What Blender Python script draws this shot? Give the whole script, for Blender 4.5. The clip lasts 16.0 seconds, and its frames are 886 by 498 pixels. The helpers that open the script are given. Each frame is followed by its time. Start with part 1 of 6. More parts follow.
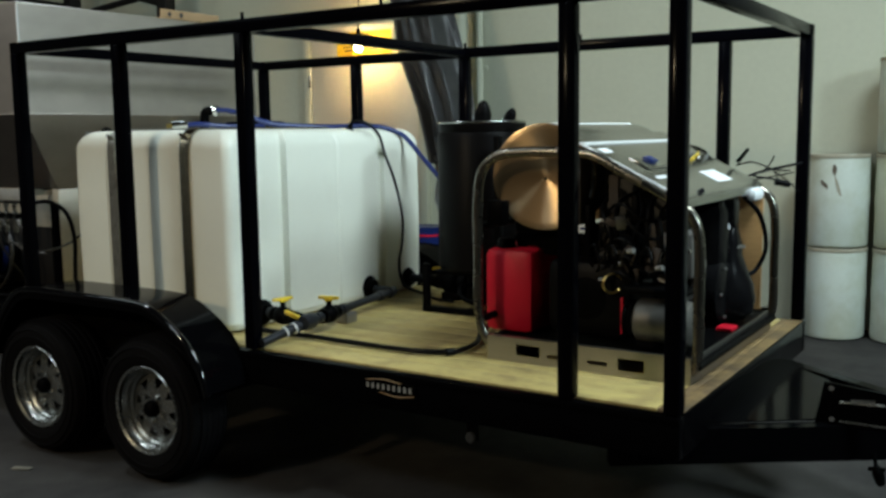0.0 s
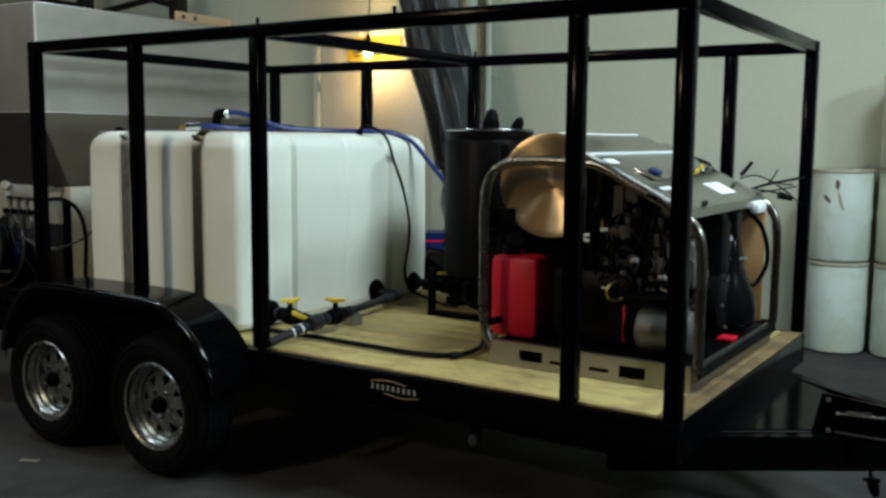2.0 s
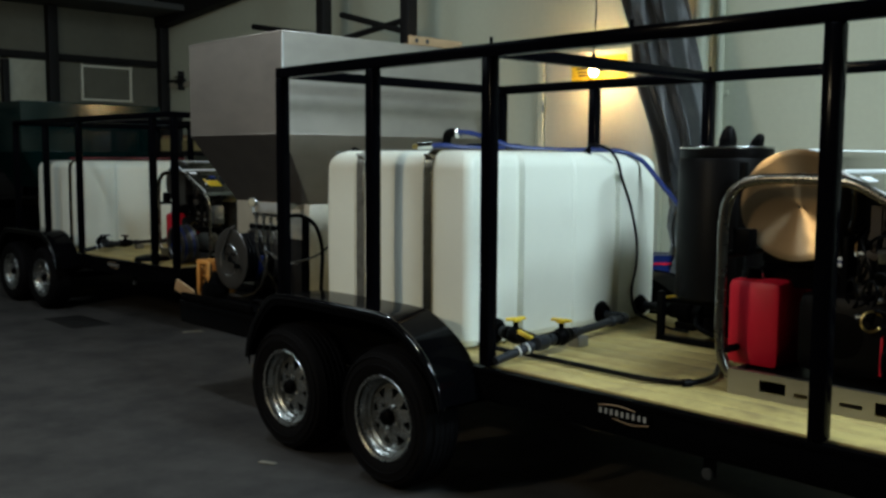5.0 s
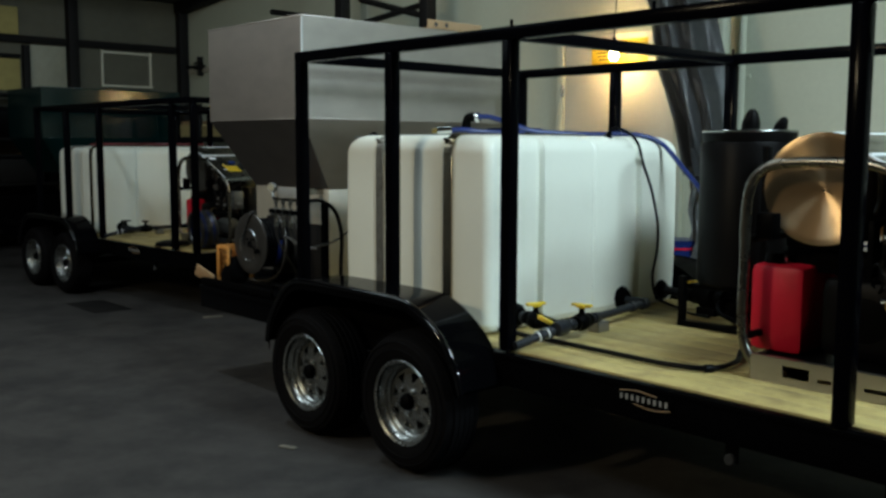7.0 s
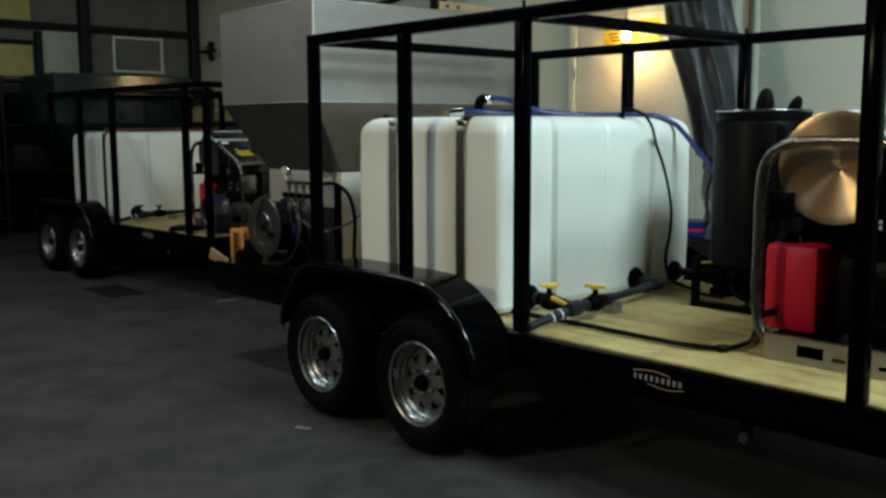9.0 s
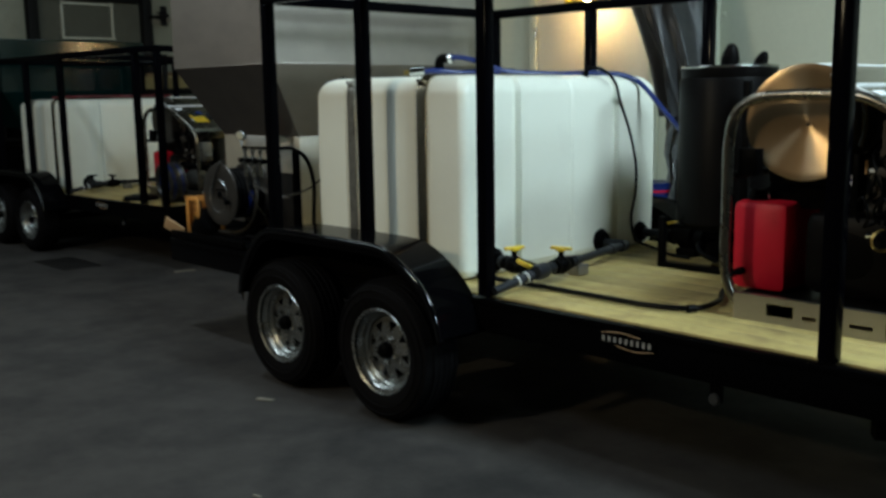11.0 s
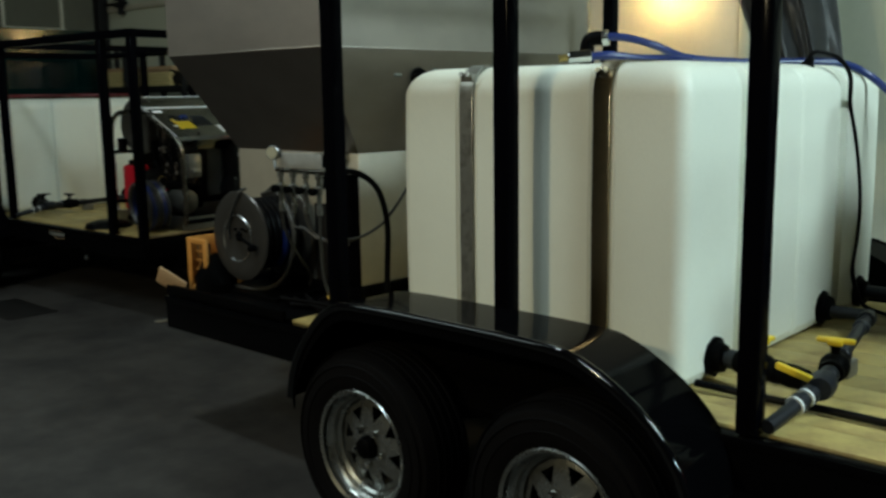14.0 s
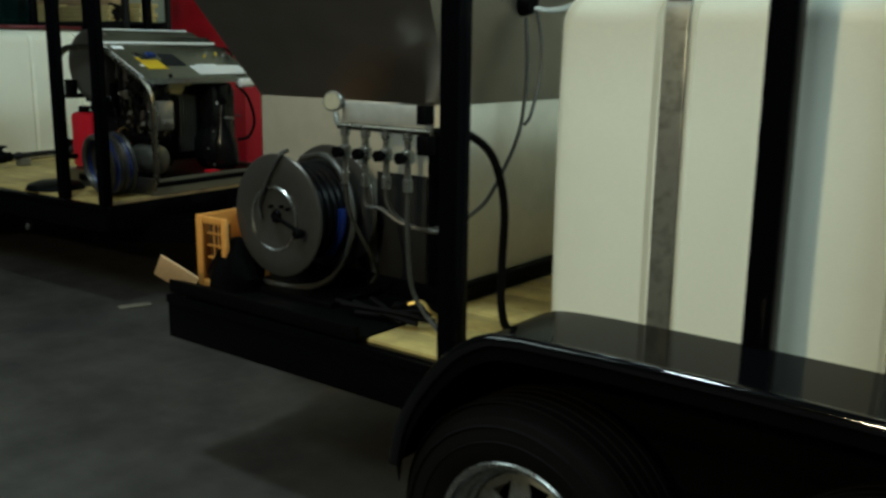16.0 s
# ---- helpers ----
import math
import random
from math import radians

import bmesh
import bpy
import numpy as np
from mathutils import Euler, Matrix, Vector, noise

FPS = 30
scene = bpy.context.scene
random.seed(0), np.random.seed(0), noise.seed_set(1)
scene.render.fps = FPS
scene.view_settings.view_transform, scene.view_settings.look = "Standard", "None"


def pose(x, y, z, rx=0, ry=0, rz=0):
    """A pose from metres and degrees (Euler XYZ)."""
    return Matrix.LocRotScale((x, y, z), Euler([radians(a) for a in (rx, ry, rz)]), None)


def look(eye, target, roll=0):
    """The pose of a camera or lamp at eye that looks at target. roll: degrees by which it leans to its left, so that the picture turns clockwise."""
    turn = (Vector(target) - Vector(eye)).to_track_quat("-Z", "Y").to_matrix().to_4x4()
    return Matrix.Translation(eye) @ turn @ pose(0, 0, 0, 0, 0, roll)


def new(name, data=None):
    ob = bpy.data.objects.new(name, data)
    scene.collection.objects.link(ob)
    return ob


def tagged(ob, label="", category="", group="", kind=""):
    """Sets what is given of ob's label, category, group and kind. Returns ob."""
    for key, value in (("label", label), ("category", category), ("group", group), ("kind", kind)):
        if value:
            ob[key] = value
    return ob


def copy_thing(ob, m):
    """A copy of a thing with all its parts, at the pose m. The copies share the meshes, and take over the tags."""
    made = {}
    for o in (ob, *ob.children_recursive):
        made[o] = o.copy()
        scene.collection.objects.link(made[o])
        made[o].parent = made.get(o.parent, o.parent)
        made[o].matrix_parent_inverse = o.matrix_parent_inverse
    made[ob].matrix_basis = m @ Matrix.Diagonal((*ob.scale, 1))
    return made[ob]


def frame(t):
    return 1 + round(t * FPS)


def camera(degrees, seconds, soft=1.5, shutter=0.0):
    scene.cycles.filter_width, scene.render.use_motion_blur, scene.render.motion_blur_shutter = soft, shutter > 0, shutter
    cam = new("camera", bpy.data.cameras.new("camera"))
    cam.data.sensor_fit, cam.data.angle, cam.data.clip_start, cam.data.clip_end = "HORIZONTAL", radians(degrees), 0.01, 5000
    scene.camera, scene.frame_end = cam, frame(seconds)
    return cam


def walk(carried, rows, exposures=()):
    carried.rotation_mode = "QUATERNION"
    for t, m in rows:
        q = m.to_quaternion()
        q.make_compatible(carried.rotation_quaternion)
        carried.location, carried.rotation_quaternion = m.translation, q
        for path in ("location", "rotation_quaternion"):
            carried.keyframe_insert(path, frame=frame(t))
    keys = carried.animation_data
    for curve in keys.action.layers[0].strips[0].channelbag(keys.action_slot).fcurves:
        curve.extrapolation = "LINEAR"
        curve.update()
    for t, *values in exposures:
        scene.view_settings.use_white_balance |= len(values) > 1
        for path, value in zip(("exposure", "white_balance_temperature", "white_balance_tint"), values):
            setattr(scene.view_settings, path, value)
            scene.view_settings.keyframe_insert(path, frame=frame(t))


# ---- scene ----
cam = camera(50.5, 16.0, soft=2.8, shutter=0.5)
ROWS = [
    (0.0, 3.457, -2.790, 1.602, 82.93, 0.74, 32.87),
    (0.5, 3.468, -2.820, 1.611, 83.65, -0.26, 31.79),
    (1.0, 3.501, -2.828, 1.601, 82.58, 0.18, 31.25),
    (1.5, 3.500, -2.851, 1.609, 82.98, -0.43, 32.16),
    (2.0, 3.482, -2.857, 1.608, 83.28, -0.51, 33.21),
    (2.5, 3.472, -2.850, 1.609, 83.23, -0.93, 35.22),
    (3.0, 3.468, -2.845, 1.606, 83.41, -0.66, 38.11),
    (3.5, 3.435, -2.847, 1.607, 83.97, -1.15, 41.65),
    (4.0, 3.407, -2.850, 1.598, 84.55, -1.09, 44.82),
    (6.5, 3.390, -2.851, 1.584, 84.09, -0.11, 47.06),
    (7.0, 3.382, -2.844, 1.581, 83.66, -0.20, 47.44),
    (7.5, 3.385, -2.852, 1.583, 83.44, 0.23, 47.87),
    (8.0, 3.386, -2.859, 1.582, 82.54, 0.10, 48.04),
    (10.5, 3.384, -2.838, 1.554, 83.05, 0.75, 47.91),
    (11.0, 3.300, -2.779, 1.541, 80.64, 0.89, 45.72),
    (11.5, 3.101, -2.607, 1.510, 79.87, 1.55, 44.26),
    (12.0, 2.852, -2.475, 1.513, 79.42, -1.72, 46.07),
    (12.5, 2.554, -2.385, 1.514, 79.79, 0.37, 42.02),
    (13.0, 2.203, -2.241, 1.516, 80.54, -0.23, 43.45),
    (13.5, 1.847, -2.139, 1.538, 80.74, -0.62, 46.84),
    (14.0, 1.474, -2.050, 1.545, 80.59, 0.83, 42.62),
    (14.5, 1.147, -1.924, 1.522, 80.02, 1.28, 40.94),
    (15.0, 0.827, -1.816, 1.514, 78.58, -0.30, 42.89),
    (15.5, 0.504, -1.740, 1.493, 78.84, -1.21, 38.78),
    (16.0, 0.247, -1.659, 1.475, 77.80, -0.74, 37.92),
]
walk(cam, [(t, pose(x, y, z, rx, ry, rz)) for t, x, y, z, rx, ry, rz in ROWS],
     exposures=[(0.0, 0.06, 6150, 14.5), (3.0, 0.05, 5920, 13.5), (6.5, 0.07, 5880, 12), (10.5, 0.08, 5880, 11.5), (11.5, 0.08, 5880, 11.5), (12.5, -0.03, 5930, 10), (13.5, 0.04, 6060, 7.5), (14.5, 0.11, 6120, 1.5), (15.0, 0.28, 6180, 0.8), (16.0, 0.52, 6000, -0.5)])

# ---------------------------------------------------------------- light
world = bpy.data.worlds.new("world")
scene.world = world
world.use_nodes = True
world.node_tree.nodes["Background"].inputs[0].default_value = (0.35, 0.4, 0.42, 1)
world.node_tree.nodes["Background"].inputs[1].default_value = 0.05


def area(name, eye, target, size, watts, colour, size_y=None):
    data = bpy.data.lights.new(name, "AREA")
    data.energy, data.color, data.size = watts, colour, size
    if size_y:
        data.shape, data.size_y = "RECTANGLE", size_y
    ob = new(name, data)
    ob.matrix_world = look(eye, target)
    return ob


KEY = area("flood_light", (7.3, 0.6, 4.0), (0.2, 1.9, 1.2), 0.6, 175, (0.78, 1.0, 0.98))
DECKLIGHT = area("deck_bay_light", (4.2, 1.1, 5.9), (0.5, 2.4, 0.0), 2.0, 228, (0.83, 1.0, 0.98))
DECKLIGHT.data.spread = radians(118)
OVER = area("bay_light", (-6.0, -4.2, 5.7), (-5.0, -2.8, 0.0), 3.6, 108, (0.88, 1.0, 0.96))
REAR = area("rear_bay_light", (-2.3, -1.0, 5.95), (-2.5, -1.1, 0.0), 0.5, 85, (0.88, 1.0, 0.97))
AISLE = area("aisle_bay_light", (-3.4, 2.9, 5.85), (-6.6, 1.4, 0.4), 1.0, 24, (0.80, 1.0, 0.99))
FRONT = area("front_bay_light", (-0.3, -4.6, 5.95), (-0.4, 0.3, 1.0), 1.4, 80, (0.87, 1.0, 1.0))
WARM = area("warm_flood_light", (-1.3, -6.7, 4.1), (-0.2, 0.3, 1.0), 0.3, 128, (1.0, 0.80, 0.46))
bulb_data = bpy.data.lights.new("work_bulb", "POINT")
bulb_data.energy, bulb_data.color, bulb_data.shadow_soft_size = 250, (1.0, 0.64, 0.23), 0.05
new("work_bulb", bulb_data).location = (-2.55, 4.94, 2.50)

# ---------------------------------------------------------------- materials
def shader(name, colour, rough=0.5, metal=0.0, tint=None, grain=30.0, amount=0.5, bump=0.1, bump_scale=None,
           stain=None, stain_scale=1.5, stain_amount=0.4, stain_range=(0.45, 0.75), stretch=(1, 1, 1), rough_var=0.1, coat=0.0, emit=0.0, island=0.0, spec=0.5):
    """A procedural surface: fine grain, broad stains, relief and uneven gloss, in metres."""
    m = bpy.data.materials.new(name)
    m.use_nodes = True
    n, l = m.node_tree.nodes, m.node_tree.links
    b = n["Principled BSDF"]
    b.inputs["Metallic"].default_value = metal
    b.inputs["Coat Weight"].default_value = coat
    b.inputs["Coat Roughness"].default_value = 0.08
    b.inputs["Specular IOR Level"].default_value = spec
    tc = n.new("ShaderNodeTexCoord")
    mp = n.new("ShaderNodeMapping")
    mp.inputs["Scale"].default_value = stretch
    l.new(tc.outputs["Object"], mp.inputs["Vector"])
    fine = n.new("ShaderNodeTexNoise")
    fine.inputs["Scale"].default_value, fine.inputs["Detail"].default_value = grain, 6
    l.new(mp.outputs[0], fine.inputs["Vector"])
    broad = n.new("ShaderNodeTexNoise")
    broad.inputs["Scale"].default_value, broad.inputs["Detail"].default_value, broad.inputs["Roughness"].default_value = stain_scale, 5, 0.65
    l.new(tc.outputs["Object"], broad.inputs["Vector"])
    mix = n.new("ShaderNodeMix")
    mix.data_type = "RGBA"
    mix.inputs["A"].default_value = (*colour, 1)
    mix.inputs["B"].default_value = (*(tint or tuple(c * 0.7 for c in colour)), 1)
    r1 = n.new("ShaderNodeMapRange")
    r1.inputs["From Min"].default_value, r1.inputs["From Max"].default_value = 0.35, 0.7
    r1.inputs["To Max"].default_value = amount
    l.new(fine.outputs["Fac"], r1.inputs["Value"])
    l.new(r1.outputs[0], mix.inputs["Factor"])
    mix2 = n.new("ShaderNodeMix")
    mix2.data_type = "RGBA"
    l.new(mix.outputs["Result"], mix2.inputs["A"])
    mix2.inputs["B"].default_value = (*(stain or tuple(c * 0.55 for c in colour)), 1)
    r2 = n.new("ShaderNodeMapRange")
    r2.inputs["From Min"].default_value, r2.inputs["From Max"].default_value = stain_range
    r2.inputs["To Max"].default_value = stain_amount
    l.new(broad.outputs["Fac"], r2.inputs["Value"])
    l.new(r2.outputs[0], mix2.inputs["Factor"])
    out = mix2.outputs["Result"]
    if island:
        info = n.new("ShaderNodeObjectInfo")
        hsv = n.new("ShaderNodeHueSaturation")
        rr = n.new("ShaderNodeMapRange")
        rr.inputs["To Min"].default_value, rr.inputs["To Max"].default_value = 1 - island, 1 + island
        l.new(info.outputs["Random"], rr.inputs["Value"])
        l.new(rr.outputs[0], hsv.inputs["Value"])
        l.new(out, hsv.inputs["Color"])
        out = hsv.outputs["Color"]
    l.new(out, b.inputs["Base Color"])
    r3 = n.new("ShaderNodeMapRange")
    r3.inputs["To Min"].default_value, r3.inputs["To Max"].default_value = max(0.02, rough - rough_var), min(1, rough + rough_var)
    l.new(broad.outputs["Fac"], r3.inputs["Value"])
    l.new(r3.outputs[0], b.inputs["Roughness"])
    if bump:
        bp = n.new("ShaderNodeBump")
        bp.inputs["Strength"].default_value, bp.inputs["Distance"].default_value = bump, 0.004
        if bump_scale:
            bn = n.new("ShaderNodeTexNoise")
            bn.inputs["Scale"].default_value, bn.inputs["Detail"].default_value = bump_scale, 4
            l.new(mp.outputs[0], bn.inputs["Vector"])
            l.new(bn.outputs["Fac"], bp.inputs["Height"])
        else:
            l.new(fine.outputs["Fac"], bp.inputs["Height"])
        l.new(bp.outputs[0], b.inputs["Normal"])
    if emit:
        b.inputs["Emission Color"].default_value = (*colour, 1)
        b.inputs["Emission Strength"].default_value = emit
    return m


CONCRETE = shader("concrete", (0.046, 0.0425, 0.0395), 0.78, grain=7, amount=0.7, bump=0.3, bump_scale=60, stain=(0.018, 0.017, 0.017), stain_scale=1.6, stain_amount=0.75, stain_range=(0.44, 0.66), rough_var=0.15, spec=0.15)
BLACK = shader("black_paint", (0.0016, 0.0016, 0.002), 0.05, grain=80, bump=0.02, coat=0.0, spec=0.042, stain=(0.002, 0.002, 0.0024), rough_var=0.06)
GLOSS = shader("wet_black_paint", (0.0015, 0.0015, 0.002), 0.06, grain=60, bump=0.30, bump_scale=16, spec=0.5, stain=(0.002, 0.002, 0.0024), rough_var=0.03)
CAGE = shader("black_tube_paint", (0.0015, 0.0015, 0.0024), 0.13, grain=80, bump=0.03, spec=0.018, stain=(0.002, 0.002, 0.0024), rough_var=0.06)
PLATE = shader("black_plate_paint", (0.0015, 0.0015, 0.0018), 0.14, grain=60, bump=0.04, spec=0.022, stain=(0.0025, 0.0024, 0.0024), rough_var=0.06)
SATIN = shader("black_satin_paint", (0.0018, 0.0018, 0.002), 0.42, grain=80, bump=0.06, stain=(0.003, 0.003, 0.003), spec=0.02)
ENGINEBLACK = shader("glossy_black_plastic", (0.0042, 0.0041, 0.0045), 0.22, grain=40, bump=0.25, bump_scale=22, spec=0.16, rough_var=0.1)
RUBBER = shader("tyre_rubber", (0.0036, 0.0033, 0.0036), 0.75, grain=120, bump=0.25, stain=(0.006, 0.0054, 0.0054), stain_scale=5, spec=0.05)
HOSE = shader("black_hose_rubber", (0.003, 0.003, 0.0035), 0.38, grain=150, bump=0.1, spec=0.06)
PVC = shader("grey_pvc", (0.010, 0.0115, 0.015), 0.45, grain=60, bump=0.05, spec=0.25)
BLUE = shader("blue_hose", (0.008, 0.021, 0.13), 0.35, grain=90, bump=0.08)
POLY = shader("white_polyethylene", (0.75, 0.76, 0.665), 0.36, grain=140, amount=0.12, bump=0.12, stain=(0.6, 0.6, 0.52), stain_scale=2.0, stain_amount=0.35)
STEEL = shader("brushed_stainless", (0.30, 0.285, 0.26), 0.36, 1.0, grain=18, amount=0.25, bump=0.10, bump_scale=60, stretch=(1, 1, 14), stain=(0.42, 0.4, 0.37), stain_amount=0.4, rough_var=0.08)
SHEET = shader("stainless_sheet", (0.44, 0.44, 0.42), 0.20, 1.0, grain=14, amount=0.25, bump=0.05, bump_scale=40, stretch=(14, 1, 1), stain=(0.4, 0.4, 0.38), stain_amount=0.35, rough_var=0.08)
# Brushed stainless; the golden colour holds the warm light it reflects.
DISC = shader("warm_lit_disc", (0.78, 0.56, 0.32), 0.25, 1.0, grain=16, amount=0.2, bump=0.07, bump_scale=50, stretch=(1, 1, 22), rough_var=0.05)
def circular_brushing(m):
    n, lk = m.node_tree.nodes, m.node_tree.links
    tg = n.new("ShaderNodeTangent")
    tg.direction_type, tg.axis = "RADIAL", "Y"
    b = n["Principled BSDF"]
    b.inputs["Anisotropic"].default_value = 1.0
    b.inputs["Anisotropic Rotation"].default_value = 0.25
    lk.new(tg.outputs[0], b.inputs["Tangent"])
    soft = n.new("ShaderNodeBsdfAnisotropic")
    soft.inputs["Color"].default_value, soft.inputs["Roughness"].default_value = (0.31, 0.205, 0.11, 1), 0.48
    mixed = n.new("ShaderNodeMixShader")
    mixed.inputs["Fac"].default_value = 0.5
    lk.new(b.outputs[0], mixed.inputs[1])
    lk.new(soft.outputs[0], mixed.inputs[2])
    lk.new(mixed.outputs[0], n["Material Output"].inputs["Surface"])


circular_brushing(DISC)
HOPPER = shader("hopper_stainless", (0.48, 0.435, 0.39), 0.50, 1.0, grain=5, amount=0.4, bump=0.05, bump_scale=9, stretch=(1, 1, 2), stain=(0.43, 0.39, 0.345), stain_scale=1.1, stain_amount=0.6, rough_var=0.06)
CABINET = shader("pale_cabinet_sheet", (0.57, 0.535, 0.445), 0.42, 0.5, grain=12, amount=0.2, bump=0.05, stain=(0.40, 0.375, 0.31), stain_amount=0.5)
# Smoother copy of HOPPER, its colour darkened for the shade on the slope.
CONE_SHADE = shader("shaded_cone_stainless", (0.34, 0.30, 0.265), 0.34, 1.0, grain=5, amount=0.4, bump=0.05, bump_scale=9, stretch=(1, 1, 2), stain=(0.27, 0.24, 0.21), stain_scale=1.1, stain_amount=0.6, rough_var=0.06)
GALV = shader("galvanised_steel", (0.36, 0.375, 0.365), 0.28, 0.9, grain=45, amount=0.7, bump=0.14, stain=(0.17, 0.17, 0.15), stain_scale=13, stain_amount=0.65, rough_var=0.14)
STRAP = shader("grey_steel_band", (0.34, 0.335, 0.30), 0.34, 0.75, grain=40, amount=0.4, bump=0.06, stain=(0.13, 0.125, 0.11), stain_scale=12, stain_amount=0.75, stain_range=(0.5, 0.64))
# Steel band whose warm colour carries the golden glint of a lamp.
GLINT_BAND = shader("golden_glint_band", (0.40, 0.345, 0.245), 0.20, 1.0, grain=40, amount=0.4, bump=0.012, stain=(0.22, 0.19, 0.13), stain_scale=9, stain_amount=0.7, rough_var=0.03)
def drawn_upward(m):
    """Rolling marks run across the band, so glints stretch along its height."""
    n, lk = m.node_tree.nodes, m.node_tree.links
    up = n.new("ShaderNodeCombineXYZ")
    up.inputs["Z"].default_value = 1.0
    b = n["Principled BSDF"]
    b.inputs["Anisotropic"].default_value = 1.0
    lk.new(up.outputs[0], b.inputs["Tangent"])


drawn_upward(GLINT_BAND)
TUBE = shader("satin_steel_tube", (0.20, 0.185, 0.155), 0.27, 1.0, grain=30, amount=0.4, bump=0.06, stain=(0.12, 0.11, 0.095), stain_scale=5)
CHROME = shader("chrome", (0.72, 0.72, 0.70), 0.12, 1.0, grain=40, amount=0.2, bump=0.02, rough_var=0.05)
CAST = shader("cast_metal", (0.3, 0.29, 0.27), 0.45, 0.85, grain=70, bump=0.25)
RED = shader("red_plastic", (0.50, 0.009, 0.026), 0.42, grain=50, amount=0.2, bump=0.06, stain=(0.40, 0.006, 0.016), stain_scale=4, spec=0.2)
DARKRED = shader("dark_red_rubber", (0.10, 0.004, 0.008), 0.5, grain=50, bump=0.05)
CABRED = shader("red_cabinet_paint", (0.23, 0.004, 0.010), 0.4, grain=30, amount=0.2, bump=0.04, stain=(0.15, 0.003, 0.006), stain_scale=2.5, spec=0.3)
YELLOW = shader("yellow_plastic", (0.72, 0.5, 0.02), 0.4, grain=50, amount=0.15, bump=0.05)
WHITE = shader("white_print", (0.75, 0.77, 0.78), 0.45, grain=50, amount=0.1, bump=0.0)
CYAN = shader("blue_switch", (0.008, 0.025, 0.14), 0.35, grain=50, bump=0.0)
INK = shader("dark_ink", (0.03, 0.03, 0.03), 0.5, grain=50, bump=0.0)
ORANGE = shader("orange_plastic", (0.85, 0.10, 0.02), 0.45, grain=50, amount=0.15, bump=0.03)
CRATE = shader("amber_painted_wood", (0.55, 0.24, 0.045), 0.55, grain=20, stretch=(1, 1, 8), bump=0.1)
WORN = shader("dark_brown_board", (0.05, 0.028, 0.012), 0.7, grain=20, bump=0.1)
CARD = shader("brown_cardboard", (0.42, 0.27, 0.14), 0.85, grain=40, stretch=(1, 6, 1), bump=0.1, stain_scale=4)
PLY = shader("plywood", (0.40, 0.22, 0.08), 0.6, grain=14, stretch=(1, 1, 6), bump=0.05)
WOOD = shader("pine_plank", (0.405, 0.315, 0.108), 0.55, grain=10, amount=0.65, tint=(0.29, 0.215, 0.08), bump=0.2, stretch=(0.7, 9, 9), stain=(0.15, 0.10, 0.04), stain_scale=5.0, stain_amount=0.75, stain_range=(0.46, 0.68), island=0.2)
WALL = shader("cream_wall_panel", (0.515, 0.52, 0.40), 0.55, grain=20, amount=0.15, bump=0.06, stain=(0.43, 0.43, 0.32), stain_scale=0.9, stain_amount=0.35)
PINEWALL = shader("yellow_foam_board", (0.40, 0.33, 0.11), 0.7, grain=12, amount=0.3, bump=0.1, stain_scale=1.6)
PALEBOARD = shader("pale_grey_board", (0.34, 0.33, 0.25), 0.6, grain=12, amount=0.3, bump=0.06, stain_scale=1.6)
DOOR = shader("pale_door_paint", (0.62, 0.58, 0.46), 0.45, grain=20, amount=0.12, bump=0.04, stain_scale=1.4, stain_amount=0.2)
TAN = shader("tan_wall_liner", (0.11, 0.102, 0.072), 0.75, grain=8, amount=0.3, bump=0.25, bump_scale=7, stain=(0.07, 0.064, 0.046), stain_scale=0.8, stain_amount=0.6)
DARKSTEEL = shader("dark_structural_steel", (0.013, 0.012, 0.0115), 0.6, grain=30, bump=0.1, spec=0.12)
ROOF = shader("dark_roof_liner", (0.05, 0.05, 0.047), 0.8, grain=6, bump=0.1)
GREEN = shader("dark_green_paint", (0.0015, 0.011, 0.0105), 0.13, grain=30, bump=0.05, stain=(0.002, 0.009, 0.0085), stain_scale=3, spec=0.36, rough_var=0.03)
TARP = shader("grey_tarpaulin", (0.07, 0.071, 0.073), 0.34, grain=25, amount=0.5, bump=0.35, bump_scale=18, stain=(0.11, 0.11, 0.108), stain_scale=4, stain_amount=0.5)
LINING = shader("silvery_sheet", (0.30, 0.30, 0.29), 0.30, 0.2, grain=25, amount=0.6, bump=0.4, bump_scale=22, stain=(0.12, 0.12, 0.12), stain_scale=9, stain_amount=0.8)
DRUM = shader("white_drum_plastic", (0.52, 0.56, 0.50), 0.45, grain=60, amount=0.15, bump=0.08, stain=(0.36, 0.37, 0.25), stain_scale=2.6, stain_amount=0.75, stain_range=(0.42, 0.7))
GLOW = shader("lamp_glow", (1.0, 0.74, 0.36), 0.5, bump=0, emit=30)
REEL = shader("dark_reel_steel", (0.085, 0.08, 0.074), 0.36, 0.7, grain=30, amount=0.4, bump=0.06, stain=(0.07, 0.068, 0.065), stain_scale=5)
SMEAR = shader("brown_smear", (0.10, 0.075, 0.05), 0.6, grain=40, bump=0.0)
DRIP = shader("faint_brown_drip", (0.34, 0.31, 0.23), 0.6, grain=60, amount=0.6, bump=0.0)
OLDDRUM = shader("yellowed_drum_plastic", (0.49, 0.51, 0.40), 0.45, grain=60, amount=0.15, bump=0.08, stain=(0.38, 0.37, 0.23), stain_scale=2.6, stain_amount=0.75, stain_range=(0.42, 0.7))
BRASS = shader("brass", (0.5, 0.36, 0.12), 0.35, 0.9, grain=40, bump=0.03)
MOTOR = shader("dull_aluminium", (0.10, 0.096, 0.085), 0.5, 0.6, grain=50, amount=0.4, bump=0.15, stain=(0.18, 0.17, 0.15), stain_scale=8, stain_amount=0.6)
